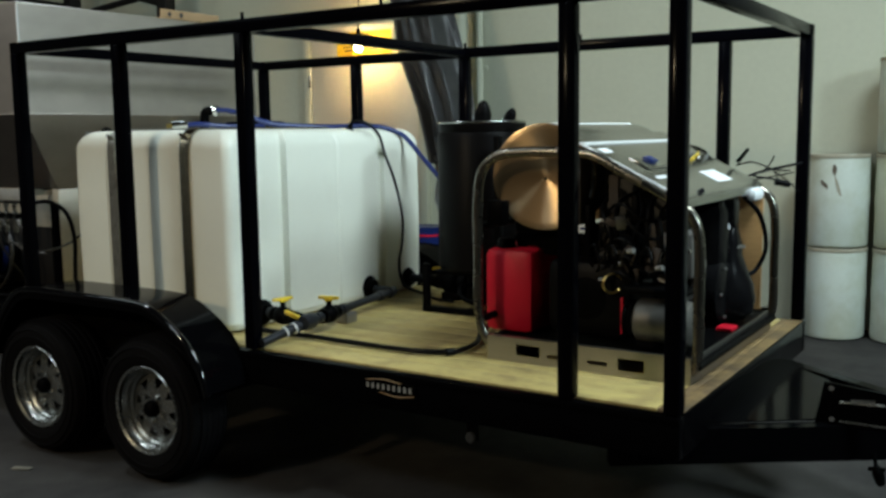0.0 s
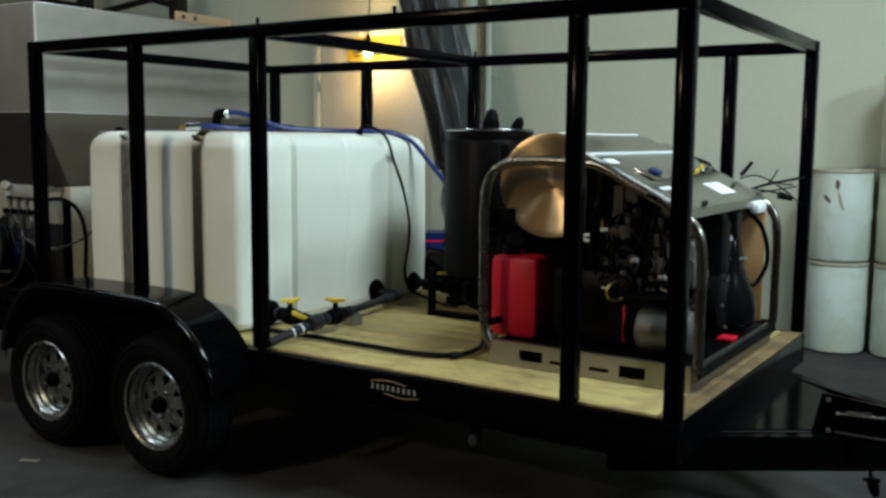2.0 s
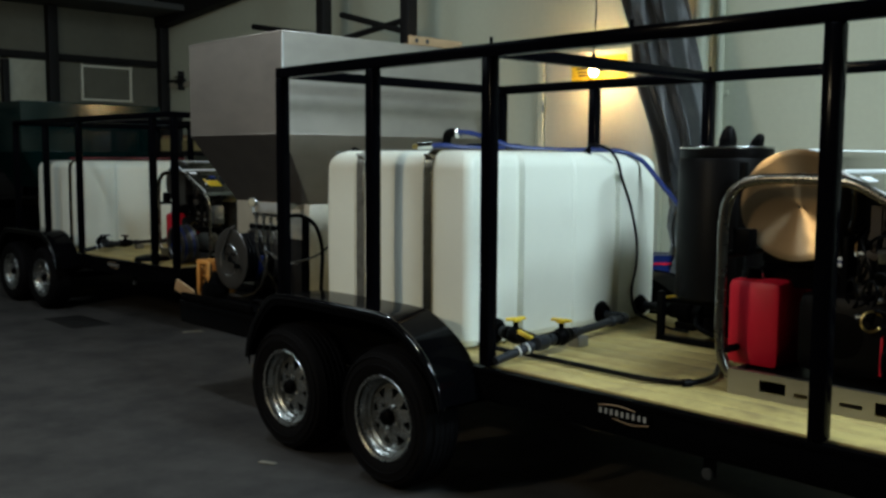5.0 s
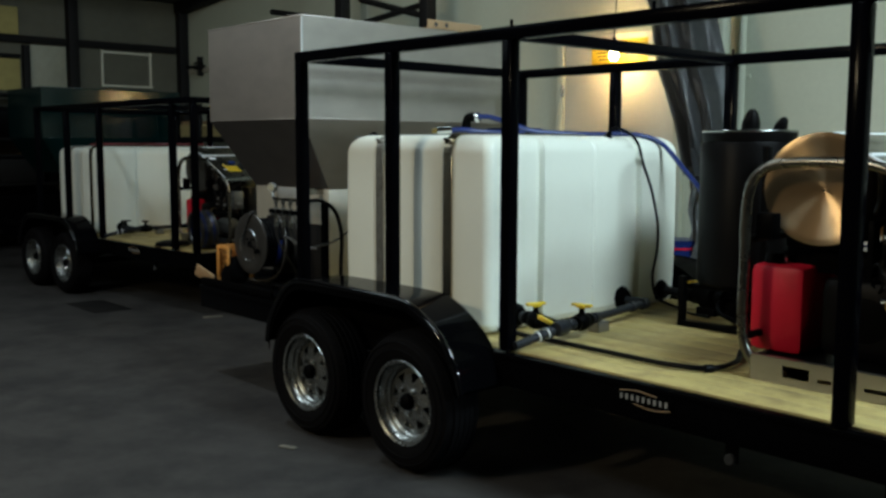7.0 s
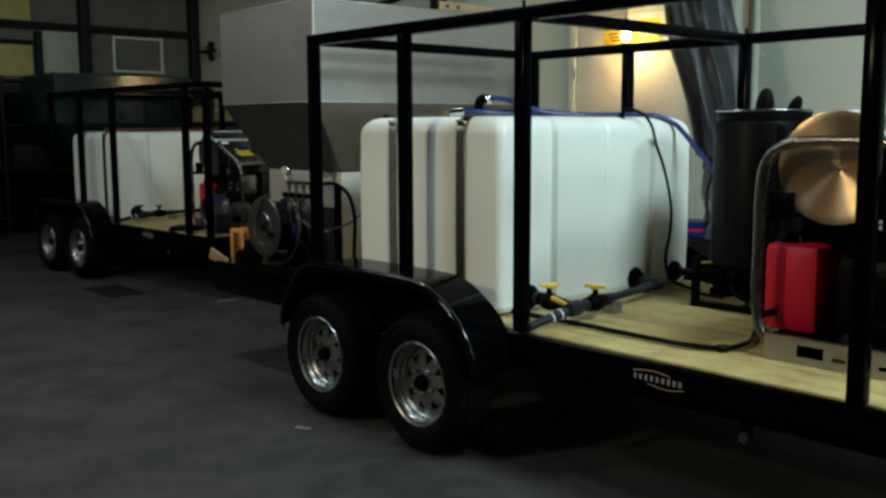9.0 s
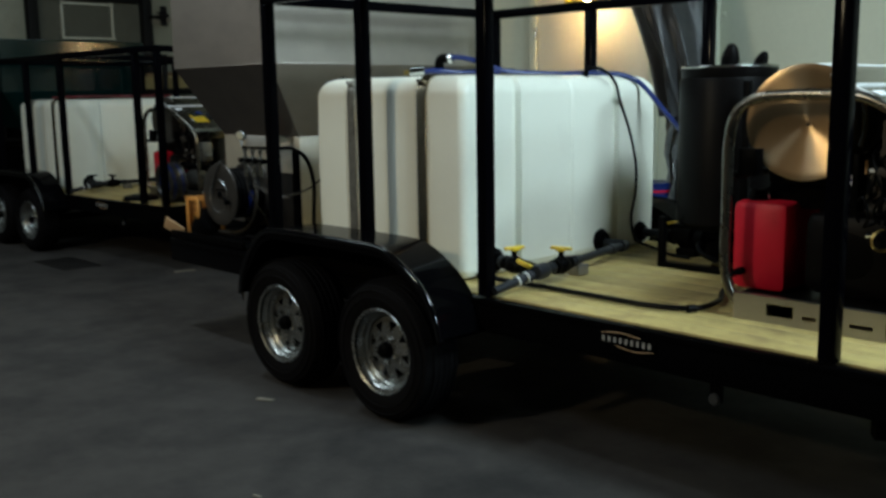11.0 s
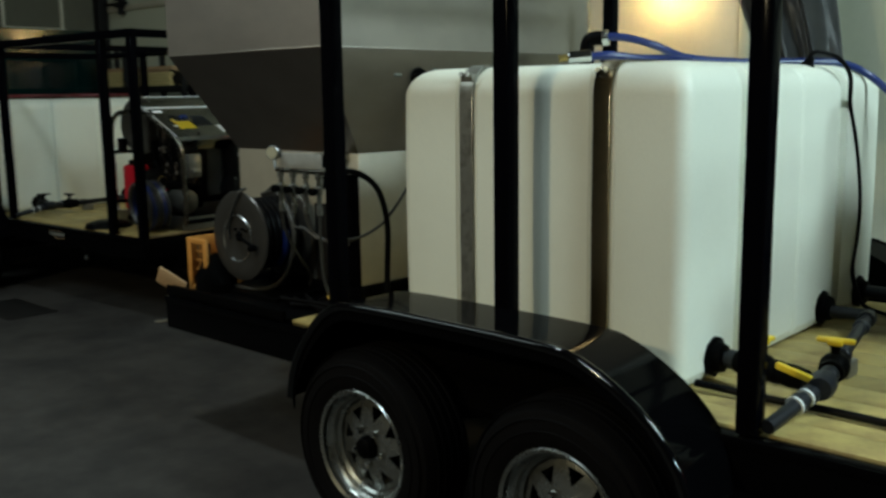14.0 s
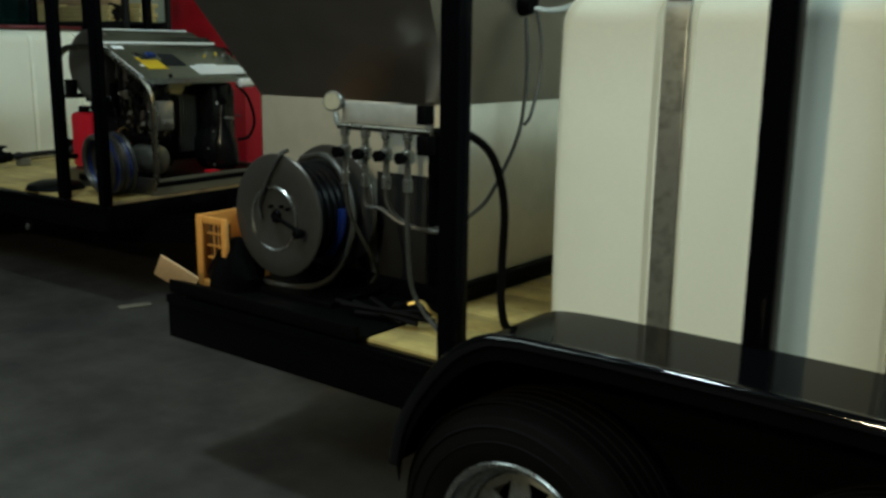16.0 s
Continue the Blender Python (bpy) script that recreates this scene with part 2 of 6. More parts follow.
GRIMY = shader("grimy_drum_rim", (0.40, 0.37, 0.28), 0.6, grain=30, amount=0.6, bump=0.1, stain=(0.2, 0.15, 0.09), stain_scale=7, stain_amount=0.8)
# Pale non-metal colour that paints the highlight along sheet edges.
EDGE_GLINT = shader("painted_edge_highlight", (0.62, 0.63, 0.62), 0.25, 0.0, grain=40, amount=0.2, bump=0.02)
ENDWOOD = shader("dark_brown_end_board", (0.24, 0.155, 0.06), 0.6, grain=14, amount=0.8, tint=(0.12, 0.075, 0.03), bump=0.25, stretch=(9, 1, 9), stain=(0.05, 0.03, 0.014), stain_scale=4.0, stain_amount=0.85, stain_range=(0.42, 0.62))
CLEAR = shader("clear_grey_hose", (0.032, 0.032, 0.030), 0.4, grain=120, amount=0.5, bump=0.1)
PALEPLATE = shader("pale_plate", (0.46, 0.46, 0.44), 0.35, 0.4, grain=30, bump=0.05)
SCRAP = shader("grubby_scrap", (0.16, 0.145, 0.11), 0.8, grain=60, amount=0.8, bump=0.2, stain=(0.08, 0.07, 0.055), stain_scale=20, stain_amount=0.8)
PAPER = shader("pale_scrap", (0.34, 0.31, 0.22), 0.8, grain=40, bump=0.1)


# ---------------------------------------------------------------- mesh tools
def box(bm, x0, x1, y0, y1, z0, z1, bevel=0.0, m=None):
    v = [bm.verts.new((x, y, z)) for x in (x0, x1) for y in (y0, y1) for z in (z0, z1)]
    f = [bm.faces.new([v[i] for i in q]) for q in ((0, 1, 3, 2), (4, 6, 7, 5), (0, 4, 5, 1), (2, 3, 7, 6), (0, 2, 6, 4), (1, 5, 7, 3))]
    if bevel:
        e = list({e for q in f for e in q.edges})
        r = bmesh.ops.bevel(bm, geom=e, offset=bevel, segments=2, profile=0.5, affect="EDGES")
        v = list({w for q in r["faces"] for w in q.verts} | {w for w in v if w.is_valid})
    if m is not None:
        bmesh.ops.transform(bm, matrix=m, verts=[w for w in v if w.is_valid])
    return bm


def prism(bm, outline, axis, a, b):
    """A closed outline of (u, v) pushed from a to b along an axis: 0 (u, v are y, z), 1 (x, z) or 2 (x, y)."""
    def at(u, v, w):
        return ((w, u, v), (u, w, v), (u, v, w))[axis]
    lo = [bm.verts.new(at(u, v, a)) for u, v in outline]
    hi = [bm.verts.new(at(u, v, b)) for u, v in outline]
    n = len(outline)
    for i in range(n):
        bm.faces.new((lo[i], lo[(i + 1) % n], hi[(i + 1) % n], hi[i]))
    bm.faces.new(lo[::-1])
    bm.faces.new(hi)
    bmesh.ops.recalc_face_normals(bm, faces=bm.faces[:])
    return bm


def frame_axes(d):
    d = Vector(d).normalized()
    u = d.cross(Vector((0, 0, 1)) if abs(d.z) < 0.9 else Vector((1, 0, 0))).normalized()
    return d, u, d.cross(u)


def lathe(bm, profile, origin, axis=(0, 0, 1), seg=32, wave=None):
    """Turn a profile of (radius, height along the axis) round an axis."""
    d, u, w = frame_axes(axis)
    o = Vector(origin)
    rings = []
    for r, h in profile:
        if r < 1e-5:
            rings.append([bm.verts.new(o + d * h)])
            continue
        ring = []
        for i in range(seg):
            a = 2 * math.pi * i / seg
            k = r * (1 + (wave(a, h) if wave else 0))
            ring.append(bm.verts.new(o + d * h + u * (k * math.cos(a)) + w * (k * math.sin(a))))
        rings.append(ring)
    for p, q in zip(rings, rings[1:]):
        for i in range(seg):
            j = (i + 1) % seg
            if len(p) == 1 and len(q) == 1:
                continue
            if len(p) == 1:
                bm.faces.new((p[0], q[j], q[i]))
            elif len(q) == 1:
                bm.faces.new((p[i], p[j], q[0]))
            else:
                bm.faces.new((p[i], p[j], q[j], q[i]))
    bmesh.ops.recalc_face_normals(bm, faces=bm.faces[:])
    return bm


def cyl(bm, a, b, r, seg=20, r2=None, bevel=0.0):
    a, b = Vector(a), Vector(b)
    h, r2 = (b - a).length, r if r2 is None else r2
    e = bevel
    prof = [(0, 0), (r - e, 0), (r, e), (r2, h - e), (r2 - e, h), (0, h)] if e else [(0, 0), (r, 0), (r2, h), (0, h)]
    return lathe(bm, prof, a, b - a, seg)


def spline(points, steps=6):
    p = [Vector(q) for q in points]
    p = [p[0] * 2 - p[1]] + p + [p[-1] * 2 - p[-2]]
    out = []
    for i in range(1, len(p) - 2):
        a, b, c, d = p[i - 1:i + 3]
        for k in range(steps):
            t = k / steps
            out.append(0.5 * (2 * b + (c - a) * t + (2 * a - 5 * b + 4 * c - d) * t * t + (3 * b - a - 3 * c + d) * t ** 3))
    return out + [p[-2]]


def tube(bm, points, r, seg=10, steps=6, smooth=True):
    pts = spline(points, steps) if smooth else [Vector(q) for q in points]
    ref, rings = None, []
    for i, p in enumerate(pts):
        d = (pts[min(i + 1, len(pts) - 1)] - pts[max(i - 1, 0)]).normalized()
        if ref is None:
            ref = frame_axes(d)[1]
        ref = (ref - d * ref.dot(d)).normalized()
        w = d.cross(ref)
        rings.append([bm.verts.new(p + ref * (r * math.cos(2 * math.pi * k / seg)) + w * (r * math.sin(2 * math.pi * k / seg))) for k in range(seg)])
    for a, b in zip(rings, rings[1:]):
        for k in range(seg):
            bm.faces.new((a[k], a[(k + 1) % seg], b[(k + 1) % seg], b[k]))
    bm.faces.new(rings[0][::-1])
    bm.faces.new(rings[-1])
    bmesh.ops.recalc_face_normals(bm, faces=bm.faces[:])
    return bm


def B():
    return bmesh.new()


def finish(ob_name, bm, material, offset=(0, 0, 0), flat=False, crease=0.6):
    me = bpy.data.meshes.new(ob_name)
    bmesh.ops.translate(bm, verts=bm.verts[:], vec=-Vector(offset))
    if not flat:
        for f in bm.faces:
            f.smooth = True
        for e in bm.edges:
            if len(e.link_faces) == 2 and e.calc_face_angle(0) > crease:
                e.smooth = False
    bm.to_mesh(me)
    bm.free()
    me.materials.append(material)
    return me


def origin_of(ob):
    o = Vector((0, 0, 0))
    while ob is not None:
        o += ob.location
        ob = ob.parent
    return o


def part(name, bm, material, parent, label="", crease=0.6):
    ob = new(name, finish(name, bm, material, origin_of(parent), crease=crease))
    ob.parent = parent
    return tagged(ob, label)


def thing(name, at, label, category, group="", kind=""):
    ob = new(name)
    ob.empty_display_size = 0.1
    ob.location = at
    return tagged(ob, label, category, group, kind)


def single(name, bm, material, at, label, category, group="", kind=""):
    ob = new(name, finish(name, bm, material, at))
    ob.location = at
    return tagged(ob, label, category, group, kind)


def text_part(name, words, size, m, material, parent, extrude=0.001):
    cu = bpy.data.curves.new(name, "FONT")
    cu.body, cu.size, cu.extrude, cu.align_x, cu.align_y = words, size, extrude, "CENTER", "CENTER"
    tmp = bpy.data.objects.new(name, cu)
    scene.collection.objects.link(tmp)
    bpy.context.view_layer.update()
    me = bpy.data.meshes.new_from_object(tmp.evaluated_get(bpy.context.evaluated_depsgraph_get()))
    bpy.data.objects.remove(tmp)
    me.materials.clear()
    me.materials.append(material)
    me.transform(Matrix.Translation(-origin_of(parent)) @ m)
    ob = new(name, me)
    ob.parent = parent
    return ob


# ---------------------------------------------------------------- the hall
X0, X1, Y0, Y1, H = -12.1, 9.5, -11.0, 5.2, 6.2
floor = single("floor", box(B(), X0 - 0.3, X1 + 0.3, Y0 - 0.3, Y1 + 0.3, -0.2, 0.0), CONCRETE, (0, 0, 0), "worn dark grey concrete workshop floor with stains", "floor", kind="structure")
ceiling = single("ceiling", box(B(), X0 - 0.3, X1 + 0.3, Y0 - 0.3, Y1 + 0.3, H, H + 0.2), ROOF, (0, 0, H), "dark metal roof lining of the hall", "ceiling", kind="structure")
wall_back = single("wall_back", box(B(), X0, X1, Y1, Y1 + 0.2, 0.0, H), WALL, (0, Y1, 0), "cream painted panel wall behind the trailer", "wall", kind="structure")
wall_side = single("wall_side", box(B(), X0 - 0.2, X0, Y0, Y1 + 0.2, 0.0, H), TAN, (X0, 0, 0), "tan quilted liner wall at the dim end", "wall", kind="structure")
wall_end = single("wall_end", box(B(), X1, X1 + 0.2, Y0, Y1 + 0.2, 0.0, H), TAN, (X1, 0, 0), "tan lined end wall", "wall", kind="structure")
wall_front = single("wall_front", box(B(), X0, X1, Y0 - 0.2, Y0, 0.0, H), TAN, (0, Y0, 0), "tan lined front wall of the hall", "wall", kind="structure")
# seams and rails of the cream wall
for i, x in enumerate((-6.9, -5.7, 4.18)):
    part("wall_seam", box(B(), x - 0.006, x + 0.006, Y1 - 0.006, Y1, 0.0, H, 0.002), DOOR, wall_back)
part("wall_rail", box(B(), -12.0, 9.4, Y1 - 0.03, Y1, 2.80, 2.88, 0.005), DOOR, wall_back, "pale horizontal wall rail")


def wall_pipe(x, r, z0, z1, material, label):
    bm = B()
    cyl(bm, (x, Y1 - r - 0.02, z0), (x, Y1 - r - 0.02, z1), r, 16)
    for z in (0.6, 2.2, 3.8):
        box(bm, x - r - 0.03, x + r + 0.03, Y1 - 0.02, Y1, z, z + 0.04, 0.004)
    return single("wall_pipe", bm, material, (x, Y1, 0), label, "pipe")


wall_pipe(-1.43, 0.07, 0.0, H, WALL, "cream painted round downpipe fixed to the wall")
wall_pipe(-1.24, 0.035, 0.0, H, WALL, "slim cream painted conduit fixed to the wall")

# pale door with its frame, hinges and handle
door = thing("door_1", (-2.7, Y1, 0), "closed pale cream metal door in the wall", "door", kind="structure")
part("door_leaf", box(B(), -3.36, -1.96, Y1 - 0.05, Y1 - 0.012, 0.02, 2.72, 0.006), DOOR, door)
for x in (-3.46, -1.95):
    part("door_frame", box(B(), x, x + 0.09, Y1 - 0.075, Y1, 0.0, 2.80, 0.006), WALL, door)
for z in (0.4, 1.25, 2.1):
    part("hinge", cyl(B(), (-3.365, Y1 - 0.085, z), (-3.365, Y1 - 0.085, z + 0.13), 0.014, 10), GALV, door, "zinc butt hinge")
part("door_handle", tube(B(), [(-2.1, Y1 - 0.05, 1.0), (-2.1, Y1 - 0.11, 1.0), (-2.22, Y1 - 0.11, 1.0)], 0.011), CHROME, door)

# yellow warning sign and the bare work lamp in front of it
sign = thing("warning_sign", (-2.64, Y1 - 0.06, 2.42), "yellow caution sign on the pale door", "sign")
part("board", box(B(), -2.99, -2.28, Y1 - 0.062, Y1 - 0.054, 2.42, 2.66, 0.002), YELLOW, sign)
text_part("lettering", "CAUTION", 0.10, Matrix.Translation((-2.75, Y1 - 0.064, 2.605)) @ pose(0, 0, 0, 90, 0, 0), INK, sign)
for i, z in enumerate((2.53, 2.495, 2.46)):
    part("text_line", box(B(), -2.93 + 0.02 * i, -2.40 - 0.03 * i, Y1 - 0.0645, Y1 - 0.062, z, z + 0.018), INK, sign, "illegible dark printed line")
lamp = thing("work_lamp", (-2.55, 4.94, 2.50), "lit bare work lamp bulb hanging on its cord", "lamp")
part("bulb", lathe(B(), [(0, -0.075), (0.03, -0.068), (0.047, -0.035), (0.045, 0.0), (0.026, 0.045), (0.02, 0.07), (0, 0.07)], (-2.55, 4.94, 2.50), (0, 0, 1), 20), GLOW, lamp, "glowing warm bulb")
part("socket", cyl(B(), (-2.55, 4.94, 2.57), (-2.55, 4.94, 2.66), 0.026, 16, 0.02), SATIN, lamp)
part("cord", tube(B(), [(-2.55, 4.94, 2.66), (-2.54, 4.95, 3.2), (-2.55, 4.94, 4.4), (-2.55, 4.94, H)], 0.006, 8), HOSE, lamp)

# grey tarpaulin gathered from the roof
def tarpaulin():
    """The hanging sheet and its two side hems."""
    bm = B()
    rows, cols = 40, 56
    grid = []
    for i in range(rows + 1):
        t = i / rows
        z = H - (H - 1.32) * t
        cx = float(np.interp(z, (1.3, 1.77, 2.28, 2.75, 4.6), (-1.08, -1.17, -1.33, -1.45, -1.9)))
        w = float(np.interp(z, (1.3, 1.77, 2.28, 2.75, 4.6), (0.25, 0.275, 0.34, 0.31, 0.40)))
        row = []
        for j in range(cols + 1):
            s = j / cols * 2 - 1
            fold = 0.05 * math.sin(s * 8 + 2.2 * t + 1.6 * math.sin(5 * t)) + 0.02 * math.sin(s * 19 + 9 * t + 2 * math.sin(11 * t + s))
            nz = noise.noise(Vector((s * 3, t * 9, 1.3))) * 0.09
            row.append(bm.verts.new((cx + s * w + 0.012 * math.sin(9 * t + s * 4), 4.35 + fold + nz + 0.1 * s * s, z)))
        grid.append(row)
    for a, b in zip(grid, grid[1:]):
        for j in range(cols):
            bm.faces.new((a[j], a[j + 1], b[j + 1], b[j]))
    edges = [[tuple(r[k].co) for r in grid[::2]] for k in (0, cols)]
    bmesh.ops.solidify(bm, geom=bm.faces[:], thickness=0.004)
    return bm, edges


tarp = thing("tarpaulin", (-2.2, 4.35, H), "dark grey crumpled tarpaulin hanging from the roof in folds", "tarpaulin")
sheet, edges = tarpaulin()
part("sheet", sheet, TARP, tarp)
tail = B()
strips = []
for i in range(25):
    z = 1.38 - 0.92 * i / 24
    half = 0.10 + 0.03 * math.sin(0.35 * i) - 0.03 * (i / 24) ** 2
    strips.append([tail.verts.new((-1.19 + half * s + 0.02 * math.sin(i * 0.5), 4.42 + 0.05 * math.sin(7 * s + 0.3 * i) + 0.03 * noise.noise(Vector((4 * s, 0.6 * i, 2.0))), z + 0.012 * math.sin(5 * s))) for s in [k / 10 - 1 for k in range(21)]])
for a, b in zip(strips, strips[1:]):
    for j in range(20):
        tail.faces.new((a[j], a[j + 1], b[j + 1], b[j]))
bmesh.ops.solidify(tail, geom=tail.faces[:], thickness=0.004)
part("lining", tail, LINING, tarp, "pale silvery lining crumpled at the lower end")
for e in edges:
    part("hem", tube(B(), e, 0.008, 6, 1, False), TARP, tarp)


# ---------------------------------------------------------------- the trailer
XR, XF, YN, YF, DECK, TOP = -2.42, 2.444, 0.235, 2.16, 0.635, 2.105
POSTS = (-1.210, -0.39, 0.442, 2.012, 2.412)


def arch(offset, z_shift=0.0):
    """Side outline of the fender over both wheels."""
    return [(-1.165 - offset, 0.475), (-1.148 - offset, 0.56), (-1.10 - offset, 0.66), (-1.01 - offset, 0.77), (-0.92 - offset * 0.5, 0.835), (-0.80, 0.858 + offset),
            (-0.40, 0.862 + offset), (-0.02, 0.858 + offset), (0.09 + offset * 0.5, 0.838 + offset * 0.8), (0.20 + offset, 0.785 + offset * 0.5), (0.31 + offset, 0.705), (0.39 + offset, 0.60), (0.43 + offset, 0.48)]


def fender(bm, y0, y1):
    lip = spline([(x, 0, z) for x, z in arch(0.0)], 4)
    inner = spline([(x, 0, z) for x, z in arch(-0.006)], 4)
    out = [(p.x, p.z) for p in lip] + [(p.x, p.z - 0.006) for p in inner[::-1]]
    prism(bm, out, 1, y0, y1)
    # upright skirt behind the rolled edge
    skirt = [(p.x, p.z - 0.004) for p in lip] + [(p.x * 0.985 - 0.006, p.z - 0.055) for p in lip[::-1]]
    prism(bm, skirt, 1, y0 + 0.002, y0 + 0.006)
    return bm


def rolled_edge(y):
    """Round lip along the open side of the fender."""
    lip = spline([(x, 0, z) for x, z in arch(0.0)], 4)
    return tube(B(), [(p.x, y, p.z - 0.008) for p in lip[::2]], 0.016, 12, 1, False)


def wheel(parent_thing, cx, cy, side):
    """A tyre on an eight-spoke zinc rim; side -1 faces the near side."""
    s = side
    t = part("wheel", lathe(B(), [(0.212, 0.0), (0.235, -0.012), (0.285, -0.016), (0.318, -0.004), (0.334, 0.022), (0.341, 0.05), (0.343, 0.1), (0.341, 0.15), (0.334, 0.178), (0.318, 0.204), (0.285, 0.216), (0.235, 0.212), (0.212, 0.2)],
                             (cx, cy, 0.343), (0, s, 0), 64), RUBBER, parent_thing, "black rubber trailer tyre on its rim")
    bm = B()
    for r in (0.262, 0.298):
        lathe(bm, [(r - 0.004, -0.012), (r, -0.0185), (r + 0.004, -0.012)], (cx, cy, 0.343), (0, s, 0), 64)
    part("sidewall_rib", bm, RUBBER, t)
    bm = B()
    for k in range(5):
        h = 0.035 + 0.032 * k
        lathe(bm, [(0.3425, h - 0.010), (0.3455, h - 0.008), (0.3455, h + 0.008), (0.3425, h + 0.010)], (cx, cy, 0.343), (0, s, 0), 64)
    part("tread", bm, RUBBER, t)
    rim = B()
    lathe(rim, [(0.196, 0.0), (0.207, -0.006), (0.211, -0.002), (0.211, 0.012), (0.192, 0.016), (0.188, 0.026), (0.178, 0.034), (0.175, 0.052), (0.166, 0.060), (0.163, 0.100), (0.163, 0.15), (0.168, 0.15), (0.2, 0.02)], (cx, cy, 0.343), (0, s, 0), 64)
    part("rim", rim, GALV, t, "galvanised steel rim")
    d, u, w = frame_axes((0, s, 0))
    o = Vector((cx, cy, 0.343))
    sp = B()
    lathe(sp, [(0.0, 0.043), (0.045, 0.043), (0.060, 0.045), (0.062, 0.060), (0.0, 0.060)], o, (0, s, 0), 48)
    part("rim_centre", sp, GALV, t)

    def on_disc(r, deg):
        a = radians(deg)
        h = np.interp(r, (0.055, 0.088, 0.140, 0.163), (0.045, 0.049, 0.060, 0.070))
        return o + u * (r * math.cos(a)) + w * (r * math.sin(a)) + d * float(h)
    for k in range(8):
        c = 45 * k + 11
        bm = B()
        v = [bm.verts.new(on_disc(r, c + dg)) for r, dg in ((0.056, -22.5), (0.056, 0), (0.056, 22.5), (0.163, -22.5), (0.163, -12), (0.163, 12), (0.163, 22.5), (0.090, 0), (0.143, -12.5), (0.143, 12.5), (0.11, -22.5), (0.11, 22.5))]
        for q in ((0, 1, 7, 10), (10, 7, 8), (10, 8, 3), (3, 8, 4), (4, 8, 9, 5), (5, 9, 6), (6, 9, 11), (11, 9, 7), (11, 7, 1, 2)):
            bm.faces.new([v[n] for n in q])
        bmesh.ops.recalc_face_normals(bm, faces=bm.faces[:])
        bmesh.ops.solidify(bm, geom=bm.faces[:], thickness=0.005)
        part("spoke", bm, GALV, t)
    part("hub_cap", lathe(B(), [(0.0, 0.002), (0.02, 0.003), (0.035, 0.012), (0.040, 0.025), (0.043, 0.046), (0.0, 0.046)], o, (0, s, 0), 28), SATIN, t, "black hub cap")
    for k in range(5):
        a = 2 * math.pi * k / 5 + 0.3
        c = o + u * (0.066 * math.cos(a)) + w * (0.066 * math.sin(a))
        part("lug_nut", lathe(B(), [(0.0, 0.021), (0.008, 0.022), (0.0115, 0.030), (0.0115, 0.047), (0, 0.047)], c, (0, s, 0), 6), CHROME, t)
    part("brake_drum", cyl(B(), o + d * 0.115, o + d * 0.18, 0.135, 32), SATIN, t)
    return t


PVCP = shader("dull_grey_lens", (0.035, 0.035, 0.034), 0.5, grain=40, bump=0.02, spec=0.15)


